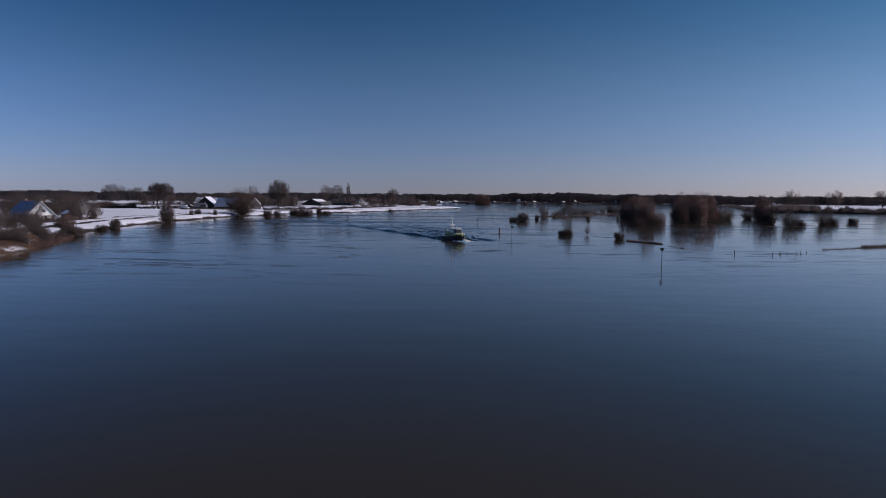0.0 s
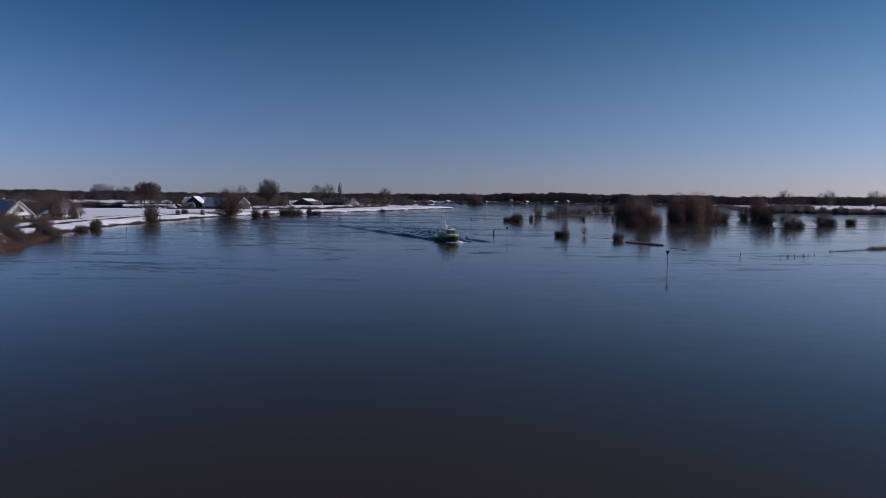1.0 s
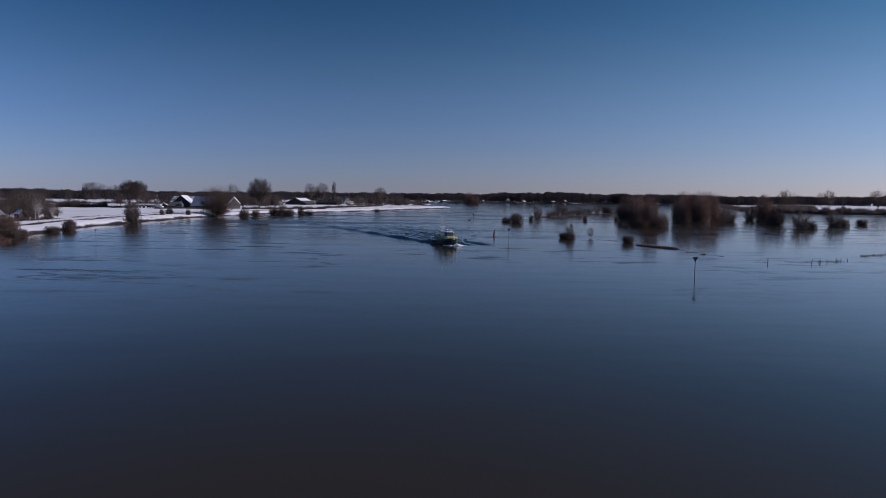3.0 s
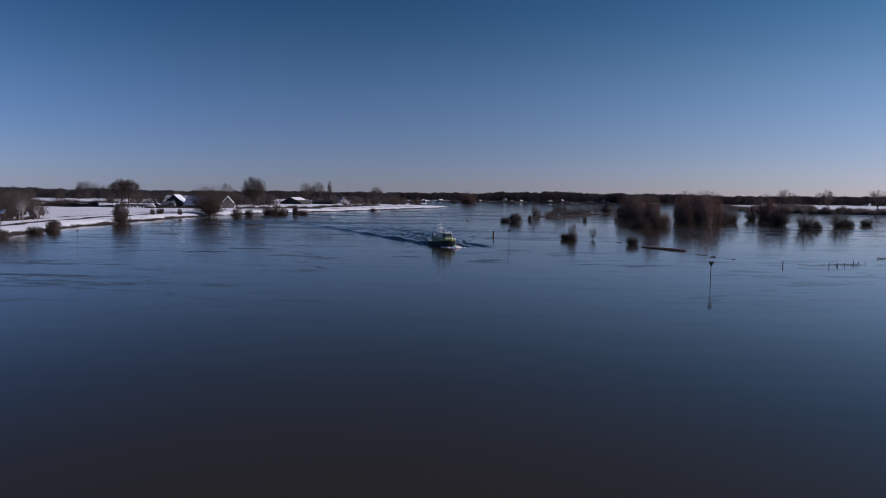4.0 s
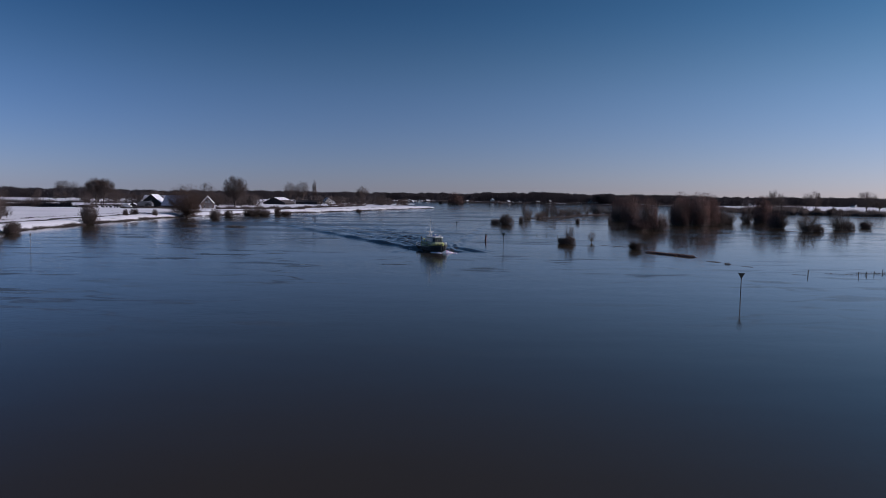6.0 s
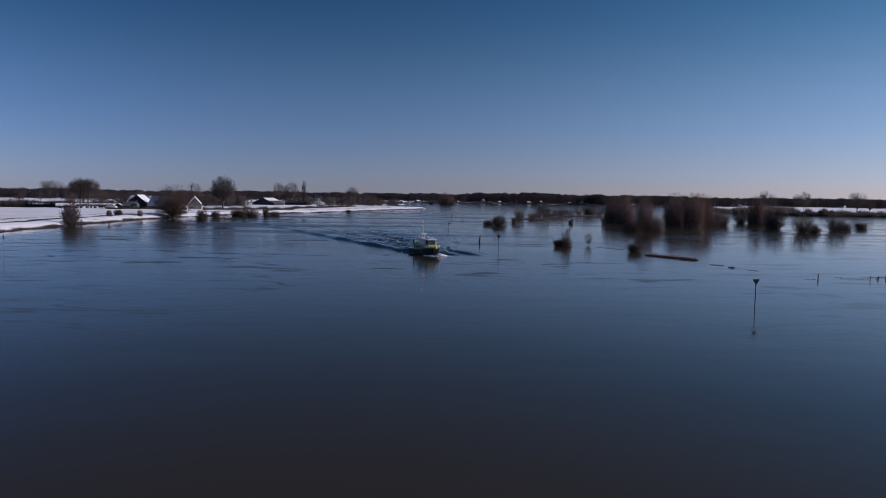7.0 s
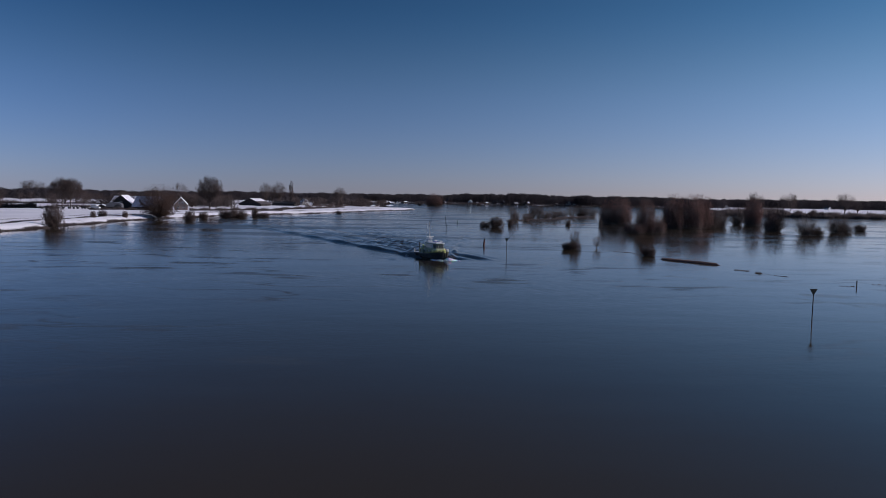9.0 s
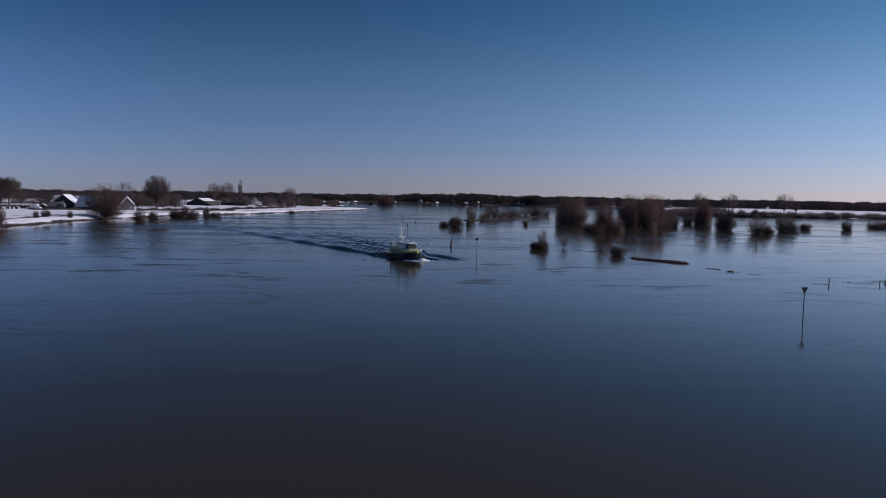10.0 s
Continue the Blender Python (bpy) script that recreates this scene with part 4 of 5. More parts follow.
def foam(name, lumps, label):
    """White water: heaps of small froth lumps. lumps: (x, y, spread along, spread across, height, count) in the boat's frame."""
    rng = np.random.default_rng(9)
    verts, faces, k = [], [], 0
    octa = np.array([[1, 0, 0], [-1, 0, 0], [0, 1, 0], [0, -1, 0], [0, 0, 1], [0, 0, -1]], float)
    tri = np.array([[0, 2, 4], [2, 1, 4], [1, 3, 4], [3, 0, 4], [2, 0, 5], [1, 2, 5], [3, 1, 5], [0, 3, 5]])
    for x, y, along, across, high, count in lumps:
        for _ in range(count):
            u, v = rng.normal(0, 0.45), rng.normal(0, 0.45)
            c = np.array([x + u * across, y + v * along, max(0, high * math.exp(-(u * u + v * v)) * rng.uniform(0.2, 1))])
            verts.append(c + octa * rng.uniform(0.06, 0.16, 3) * (2.2, 2.6, 0.7))
            faces.append(tri + k)
            k += 6
    ob = part(name, tri_mesh(name, np.concatenate(verts), np.concatenate(faces), True), FOAM)
    ob.matrix_world = pose(BOAT_X, BOAT_Y, 0, 0, 0, BOAT_TURN)
    return tagged(ob, label, "foam", kind="stuff")


foam("bow_foam", ((0.8, -7.7, 1.0, 0.9, 0.7, 700), (1.6, -7.2, 1.3, 1.0, 0.4, 450), (2.4, -6.5, 1.6, 1.0, 0.12, 120), (-0.9, -6.5, 1.5, 0.5, 0.25, 100), (-1.8, -5.2, 2.0, 0.6, 0.08, 60)), "white foam thrown up by the bow")
foam("stern_foam", ((0.0, 9.2, 1.2, 2.4, 0.16, 220),), "pale churned foam behind the stern")


# ---- far woods, past counting ----
TOP_AT = (-50, -16, -8, 0, 4, 8, 10, 14, 18, 24, 30, 50)
TOP_HIGH = (16.5, 17, 19, 21.5, 24, 28, 30, 27.5, 27, 27, 28, 28)


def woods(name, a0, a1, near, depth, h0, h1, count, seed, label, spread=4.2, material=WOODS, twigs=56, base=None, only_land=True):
    """A belt of bare trees between two bearings (degrees to the right of the river's line), at a distance."""
    rng = np.random.default_rng(seed)
    a = np.radians(rng.uniform(a0, a1, count))
    d = near + depth * rng.uniform(0, 1, count)
    x, y = d * np.sin(a), d * np.cos(a)
    if only_land:
        keep = height(x, y) > 0.6
        a, d, x, y = a[keep], d[keep], x[keep], y[keep]
    n = len(x)
    knots = np.linspace(-60, 60, 481)
    hill = np.interp(np.degrees(a), knots, rng.uniform(0, 1, 481))
    wide_hill = np.interp(np.degrees(a), knots[::8], rng.uniform(0, 1, 61))
    h = h0 + (h1 - h0) * (0.6 * hill + 0.4 * rng.uniform(0, 1, n))
    if h0 == 0:
        h = np.interp(np.degrees(a), TOP_AT, TOP_HIGH) * (0.66 + 0.17 * hill + 0.17 * wide_hill + 0.14 * rng.uniform(0, 1, n) ** 3)
    h = h[:, None]
    foot = np.stack([x, y, np.maximum(height(x, y), 0) if base is None else np.full(n, base)], 1)
    up = np.array([0, 0, 1.0])
    tips = foot + up * h * 0.9
    lift = rng.uniform(0.02, 0.95, (n, twigs, 1))
    turn = rng.uniform(0, 2 * math.pi, (n, twigs, 1))
    w = (spread * rng.uniform(0.7, 1.3, (n, 1)))[:, None] * np.sqrt(np.sin(math.pi * (0.12 + 0.86 * lift))) * np.sqrt(rng.uniform(0.05, 1, (n, twigs, 1)))
    q0 = foot[:, None] + np.concatenate([np.cos(turn) * w, np.sin(turn) * w, lift * h[:, None] * 0.93], -1)
    q1 = q0 + np.concatenate([np.cos(turn) * w * 0.4, np.sin(turn) * w * 0.4, 0.07 * h[:, None] + 0 * lift], -1)
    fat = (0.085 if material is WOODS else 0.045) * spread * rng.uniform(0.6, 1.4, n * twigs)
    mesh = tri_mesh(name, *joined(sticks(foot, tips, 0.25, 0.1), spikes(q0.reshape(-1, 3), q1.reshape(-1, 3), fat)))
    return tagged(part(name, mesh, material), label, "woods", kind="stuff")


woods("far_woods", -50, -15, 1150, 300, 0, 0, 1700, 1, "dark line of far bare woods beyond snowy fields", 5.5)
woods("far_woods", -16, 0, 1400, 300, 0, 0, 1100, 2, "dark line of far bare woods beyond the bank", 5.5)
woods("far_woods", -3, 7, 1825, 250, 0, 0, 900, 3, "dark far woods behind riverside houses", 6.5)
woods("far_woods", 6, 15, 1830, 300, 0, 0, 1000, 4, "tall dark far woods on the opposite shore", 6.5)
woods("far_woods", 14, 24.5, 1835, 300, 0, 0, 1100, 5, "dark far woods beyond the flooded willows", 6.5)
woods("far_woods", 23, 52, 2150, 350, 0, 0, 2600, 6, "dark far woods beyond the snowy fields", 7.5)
woods("tree_belt", -19.5, -11.3, 730, 130, 8, 12.5, 220, 24, "brown belt of bare trees behind the farm", 4.0, REED_SCRUB, 130)
woods("tree_belt", -9, -2.0, 930, 260, 6, 12.5, 150, 26, "brown belt of bare trees by the bank", 4.0, REED_SCRUB, 130)


def belt(name, x0, y0, x1, y1, wide, high, count, seed, label, material, fat=0.16, base=None, gaps=0.0):
    """A hedge or reed bed between two places: upright stalks past counting. gaps: how far it is broken into clumps."""
    rng = np.random.default_rng(seed)
    f, s = rng.uniform(0, 1, count), rng.uniform(-0.5, 0.5, count) * wide
    grown = np.interp(f * 60, np.arange(61), rng.uniform(0, 1, 61))
    f, s, grown = (v[grown > gaps * 0.55] for v in (f, s, grown))
    count = len(f)
    s *= np.sqrt(np.clip(1 - (2 * f - 1) ** 6, 0, 1))
    d = np.array([x1 - x0, y1 - y0]) / math.hypot(x1 - x0, y1 - y0)
    x, y = x0 + (x1 - x0) * f - d[1] * s, y0 + (y1 - y0) * f + d[0] * s
    z = np.maximum(height(x, y), -0.15) if base is None else np.full(count, base)
    h = high * rng.uniform(0.45, 1.1, count) * (0.75 + 0.25 * np.sin(f * 40 + seed)) * (1 - gaps * 0.6 * (1 - grown))
    foot = np.stack([x, y, z], 1)
    tips = foot + np.stack([rng.normal(0, 0.25, count) * h, rng.normal(0, 0.25, count) * h, h], 1)
    return tagged(part(name, tri_mesh(name, *spikes(foot, tips, fat * rng.uniform(0.6, 1.4, count))), material), label, {"hedge": "hedge", "shore_scrub": "scrub", "grass_clod": "grass"}.get(name, "reeds"), kind="stuff")


belt("shore_scrub", 398, 915, 470, 872, 26, 8.5, 3800, 7, "brown scrub along the edge of the flooded fields", REED_SCRUB, 0.35, gaps=0.2)
belt("shore_scrub", 465, 872, 610, 866, 26, 8, 6500, 8, "brown scrub along the edge of the flooded fields", REED_SCRUB, 0.35, gaps=0.2)
belt("shore_scrub", 600, 868, 900, 846, 30, 7.5, 8000, 9, "brown scrub along the edge of the flooded fields", REED_SCRUB, 0.35, gaps=0.2)
belt("shore_scrub", 402, 920, 690, 1760, 20, 6.0, 6000, 10, "brown scrub along the edge of the flooded fields", REED_SCRUB, 0.4, gaps=0.2)
belt("shore_scrub", 425, 975, 550, 1062, 30, 11.0, 4200, 56, "bare trees and scrub at the corner of the flooded fields", REED_SCRUB, 0.3, gaps=0.3)
belt("shore_scrub", 20, 1804, 700, 1806, 14, 5.0, 5000, 23, "brown scrub along the opposite shore", REED_SCRUB, 0.5)
belt("hedge", -420, 540, -249, 582, 10, 6.8, 7000, 11, "dark bare hedge across the snowy meadow", TWIG, 0.2)
belt("hedge", -249, 582, -236, 590, 5, 2.4, 300, 12, "dark bare hedge across the snowy meadow", TWIG, 0.16)
belt("hedge", -430, 690, -262, 792, 8, 3.6, 2600, 13, "grey-brown hedge between snowy fields", REED_SCRUB, 0.22)
belt("hedge", -98, 858, -38, 1085, 4, 3.0, 1900, 14, "clipped dark hedge along the bank", TWIG, 0.2)
belt("hedge", -209, 571, -160, 592, 3, 2.0, 3000, 51, "low dark hedge along the front of the farm", REED_SCRUB, 0.12)
belt("hedge", -150, 598, -92, 652, 4, 2.6, 3600, 52, "dark bare hedge behind the snowy bank", REED_SCRUB, 0.14)
belt("hedge", -262, 646, -205, 640, 14, 2.4, 1800, 53, "dull brown scrub behind the snowy meadow", REED_SCRUB, 0.16)
belt("hedge", -100, 668, -56, 852, 5, 2.6, 4600, 54, "dark bare hedge behind the snowy bank", REED_SCRUB, 0.16)
belt("hedge", -166, 286, -172, 356, 3, 2.2, 1600, 15, "low clipped hedge in front of the house", TWIG, 0.08)
belt("reed_bed", 72, 548, 128, 622, 10, 1.2, 2400, 16, "drowned brown reed island", REED_SCRUB, 0.10, -0.1)
belt("reed_bed", 77, 496, 118, 511, 4, 0.5, 450, 17, "drowned brown reed strip", REED, 0.08, -0.1)
belt("reed_bed", 126, 645, 178, 712, 11, 1.5, 2600, 18, "drowned brown reed island", REED_SCRUB, 0.10, -0.1)
belt("reed_bed", 116, 219, 152, 240, 3.2, 0.7, 900, 19, "green-brown reeds on a drowned bank", REED_SCRUB, 0.05, -0.1)
belt("reed_bed", 136, 232, 150, 240, 3.4, 1.5, 800, 20, "green-brown reeds on a drowned bank", REED_SCRUB, 0.05, -0.1)
belt("reed_bed", -90, 90, -134, 218, 24, 1.6, 22000, 21, "orange-brown dry reeds at the water's edge", REED, 0.05)
belt("reed_bed", -119, 118, -147, 205, 26, 1.5, 16000, 55, "orange-brown dry reeds behind the water's edge", REED, 0.06)
belt("reed_bed", -108, 190, -134, 262, 5, 2.0, 3600, 22, "brown dry reeds at the water's edge", MUD, 0.05)


def mudbank(name, x0, y0, x1, y1, wide, high, label, material=MUD):
    """A low humped strip that just breaks the water."""
    length = math.hypot(x1 - x0, y1 - y0)
    f, s = np.meshgrid(np.linspace(0, 1, max(8, int(length / 0.6))), np.linspace(-1, 1, 9), indexing="ij")
    body = np.sqrt(np.clip(1 - (2 * f - 1) ** 4, 0, 1))
    jag = 1 + 0.2 * np.sin(f * 11) * np.sin(f * 7 + 1)
    d = np.array([x1 - x0, y1 - y0]) / length
    x = x0 + (x1 - x0) * f - d[1] * s * wide / 2 * body * jag
    y = y0 + (y1 - y0) * f + d[0] * s * wide / 2 * body * jag
    z = -0.25 + (high + 0.25) * (1 - s**2) * body * (0.9 + 0.1 * np.sin(f * 9 + 1) * np.cos(s * 5))
    n, k = f.shape
    i = np.arange(n - 1)[:, None] * k + np.arange(k - 1)
    faces = np.stack([i, i + k, i + k + 1, i + 1], -1).reshape(-1, 4)
    return tagged(part(name, tri_mesh(name, np.stack([x, y, z], -1).reshape(-1, 3), faces, True), material), label, "mud bank")


mudbank("mud_bank", 64.2, 254.2, 73.2, 237.0, 2.6, 0.55, "long brown grassy mud bank just above the water")
mudbank("mud_bank", 57.8, 283.2, 65.5, 271.5, 0.7, 0.12, "thin strip of mud barely above the water")
mudbank("mud_bank", 73.9, 215.6, 76.2, 211.8, 0.5, 0.10, "thin strip of mud barely above the water")
mudbank("mud_bank", 185, 414, 196, 401, 1.0, 0.2, "thin strip of mud barely above the water")
mudbank("snow_spit", -70, 1105, -4, 1262, 34, 1.5, "low snow-covered spit beyond the river bank", SNOW)
belt("grass_clod", 64.8, 253.0, 72.6, 238.2, 2.2, 0.65, 1500, 40, "reddish dead grass on a mud bank", MUD, 0.05, 0.05)
belt("grass_clod", 71.0, 226.6, 73.2, 223.6, 1.4, 0.35, 260, 41, "clod of drowned grass in the water", REED_SCRUB, 0.04, -0.08)
belt("grass_clod", 72.7, 220, 73.5, 218.8, 0.9, 0.6, 120, 42, "clod of drowned grass in the water", REED_SCRUB, 0.04, -0.08)
belt("grass_clod", 73.7, 218.4, 74.6, 217.4, 0.6, 0.22, 40, 43, "clod of drowned grass in the water", REED_SCRUB, 0.04, -0.08)
belt("grass_clod", 86.0, 201, 91, 197.6, 1.3, 0.25, 260, 44, "clod of drowned grass in the water", REED_SCRUB, 0.04, -0.08)
belt("grass_clod", 93.5, 202, 102, 203, 1.4, 0.3, 260, 45, "clod of drowned grass in the water", REED_SCRUB, 0.04, -0.08)
belt("grass_clod", 77.6, 198.2, 81.5, 196.0, 0.5, 0.12, 60, 46, "clod of drowned grass in the water", REED_SCRUB, 0.04, -0.05)
belt("grass_clod", 77.2, 197.6, 79.6, 196.6, 0.7, 0.22, 90, 58, "drift of dead grass against a post", REED_SCRUB, 0.04, -0.05)
belt("grass_clod", 214, 433, 246, 435, 1.6, 0.6, 260, 47, "clods of drowned grass under the willows", REED_SCRUB, 0.08, -0.05)


def path_strip(name, y0, y1, off0, off1, label):
    y = np.arange(y0, y1, 3.0)
    rows = [np.stack([shore(y) - o, y, height(shore(y) - o, y) + 0.05], 1) for o in np.linspace(off0, off1, 4)]
    n = len(y)
    i = (np.arange(3)[:, None] * n + np.arange(n - 1))
    faces = np.stack([i, i + n, i + n + 1, i + 1], -1).reshape(-1, 4)
    return tagged(part(name, tri_mesh(name, np.concatenate(rows), faces, True), GRAVEL), label, "path", kind="structure")


path_strip("path", 150, 885, 13.0, 16.0, "trodden dark path along the snowy bank")


def fringe(name, y0, y1, off, wide, high, count, seed, label, material, fat=0.05):
    """Tall dead grass in a line along the bank."""
    rng = np.random.default_rng(seed)
    y = rng.uniform(y0, y1, count)
    clumps = 0.55 + 0.45 * np.sin(y * 0.19 + seed) * np.sin(y * 0.047)
    x = shore(y) - off - rng.normal(0, wide, count)
    h = high * rng.uniform(0.5, 1.1, count) * clumps
    foot = np.stack([x, y, height(x, y) - 0.02], 1)
    tips = foot + np.stack([rng.normal(0, 0.3, count) * h, rng.normal(0, 0.3, count) * h, h], 1)
    return tagged(part(name, tri_mesh(name, *spikes(foot, tips, fat * rng.uniform(0.6, 1.4, count))), material), label, "grass", kind="stuff")


fringe("reed_bed", 118, 214, 5, 3.2, 1.8, 14000, 34, "orange-brown dry reeds at the water's edge", REED, 0.06)
fringe("bank_grass", 205, 900, 0.3, 0.6, 0.85, 24000, 31, "dead grass along the waterline", REED_SCRUB, 0.10)
fringe("bank_grass", 225, 620, 12.2, 0.5, 0.8, 7000, 32, "dead grass along the top of the snowy bank", REED_SCRUB, 0.10)
fringe("bank_grass", 240, 560, 26, 1.2, 0.6, 2600, 33, "dead grass in the snowy meadow", REED_SCRUB, 0.08)


# ---- beacons, buoys and posts in the water ----
def beacon(high, wide, label, m, topmark="cone"):
    top = thing("river_beacon", label, "beacon", m, group="river beacons")
    part("pole", rods(((0, 0, -1.2), (0, 0, high - wide * 0.75), 0.075, 0.06), sides=10), DARKSTEEL, top)
    part("collar", rods(((0, 0, high - wide * 0.86), (0, 0, high - wide * 0.74), 0.1), sides=10), DARKSTEEL, top)
    bm = bmesh.new()
    prism(bm, [(0, high - wide * 0.76), (wide / 2, high), (-wide / 2, high)], -0.035, 0.035)
    board = part("topmark", bm, BEACON, top, "dark triangular board, point down")
    edge = bmesh.new()
    c = [(0, 0, high - wide * 0.78), (wide / 2 + 0.03, 0, high + 0.01), (-wide / 2 - 0.03, 0, high + 0.01)]
    for a, b in zip(c, c[1:] + c[:1]):
        rod(edge, a, b, 0.045, sides=6)
    part("rim", edge, BLACK, board)
    return top


beacon(4.0, 0.98, "dark pole beacon with a triangular board in the river", pose(48.8, 159.7, 0, 0, 0.3, 8))
beacon(4.1, 0.98, "dark pole beacon with a triangular board in the river", pose(25.5, 266.5, 0, 0, 0, 4))
beacon(2.7, 0.95, "short pole beacon with a triangular board, far out", pose(18.9, 395, 0))
beacon(2.5, 0.95, "short pole beacon with a triangular board, far out", pose(29.3, 535, 0))


def bank_mark(high, label, m):
    """A thin pale stake with a dark cone on its head."""
    top = thing("channel_mark", label, "beacon", m, group="channel marks")
    part("stake", rods(((0, 0, -1.2), (0, 0, high - 0.7), 0.04, 0.035), sides=8), STEEL, top)
    part("topmark", rods(((0, 0, high - 0.75), (0, 0, high), 0.26, 0.06), sides=14), BLACK, top, "dark cone, point up")
    part("collar", rods(((0, 0, high - 0.80), (0, 0, high - 0.73), 0.28), sides=14), DARKSTEEL, top)
    return top


bank_mark(4.0, "thin pale stake with a dark cone off the snowy bank", pose(-97.8, 237, 0))
bank_mark(2.2, "short stake with a dark cone close to the snowy bank", pose(-131, 365, 0))


def spar_buoy(high, r, label, m, colour):
    top = thing("spar_buoy", label, "buoy", m, group="buoys")
    part("body", rods(((0, 0, -0.5), (0, 0, high * 0.78), r, r * 0.72), sides=16), colour, top)
    part("collar", rods(((0, 0, -0.05), (0, 0, 0.18), r * 1.35, r * 1.1), sides=16), BLACK, top)
    part("topmark", rods(((0, 0, high * 0.80), (0, 0, high), r * 0.7), sides=12), BLACK, top)
    part("stem", rods(((0, 0, high * 0.76), (0, 0, high * 0.82), 0.05), sides=8), BLACK, top)
    return top


spar_buoy(2.2, 0.33, "leaning red spar buoy with a dark top", pose(23.2, 297.3, 0, 3, 4, 0), DARKRED)
spar_buoy(1.7, 0.25, "small dark green spar buoy, far out", pose(34.2, 502, 0, -3, 0, 0), GREENPAINT)
spar_buoy(1.5, 0.5, "small dark buoy far up the river", pose(162, 1452, 0), GREENPAINT)


def post(x, y, high, lean=0.0, r=0.075):
    """A square-cut wooden fence post, its head bevelled, worn thinner towards the water."""
    top = thing("fence_post", "weathered wooden fence post standing in flood water", "post", pose(x, y, 0, lean, lean * 0.6, x * 31 % 90), group="fence posts")
    bm = bmesh.new()
    rod(bm, (0, 0, -0.8), (0, 0, high - 0.06), r * 0.95, r, 8)
    part("shaft", bm, OLDWOOD, top)
    part("head", rods(((0, 0, high - 0.06), (0, 0, high), r, r * 0.6), sides=8), OLDWOOD, top)
    return top


post(79.9, 196.5, 1.15, 0, 0.1)
for px, py, ph, pl in ((90.2, 196, 0.95, 2), (93, 198.2, 0.7, 28), (93.7, 198.6, 0.75, -6), (95.6, 199.2, 0.75, 3), (100, 203, 0.8, 0), (101.5, 203.6, 0.6, 10), (104, 205, 0.5, 0),
                       (47, 334, 0.7, 0), (50.2, 330, 0.6, 3), (54, 327, 0.85, 0), (43.5, 337, 0.5, -4), (75, 338, 0.6, 0), (80, 341, 0.6, 2), (85, 345, 0.6, 0)):
    post(px, py, ph, pl)
branch = bush(41, 9, "tangle of drift branches caught on a fence", OLDWOOD, 1.2)
plant([branch], 97.5, 200.5, 4, 0.8)
pole = thing("mooring_pole", "tall dark mooring pole by the drowned shore", "pole", pose(375, 551, 0))
part("shaft", rods(((0, 0, -1), (0, 0, 6.8), 0.24, 0.2), sides=10), OLDWOOD, pole)
part("cap", rods(((0, 0, 6.8), (0, 0, 7.1), 0.26, 0.12), sides=10), STEEL, pole)


# ---- houses and barns ----
def slab(bm, a, b, c, d, thick):
    """A roof slab with its top face a, b, c, d, thick downwards along the face's normal."""
    a, b, c, d = (Vector(p) for p in (a, b, c, d))
    n = (b - a).cross(d - a).normalized()
    if n.z < 0:
        n = -n
    v = [bm.verts.new(p) for p in (a, b, c, d, *(p - n * thick for p in (a, b, c, d)))]
    for f in ((0, 1, 2, 3), (7, 6, 5, 4), (0, 4, 5, 1), (1, 5, 6, 2), (2, 6, 7, 3), (3, 7, 4, 0)):
        bm.faces.new([v[i] for i in f])
    return bm


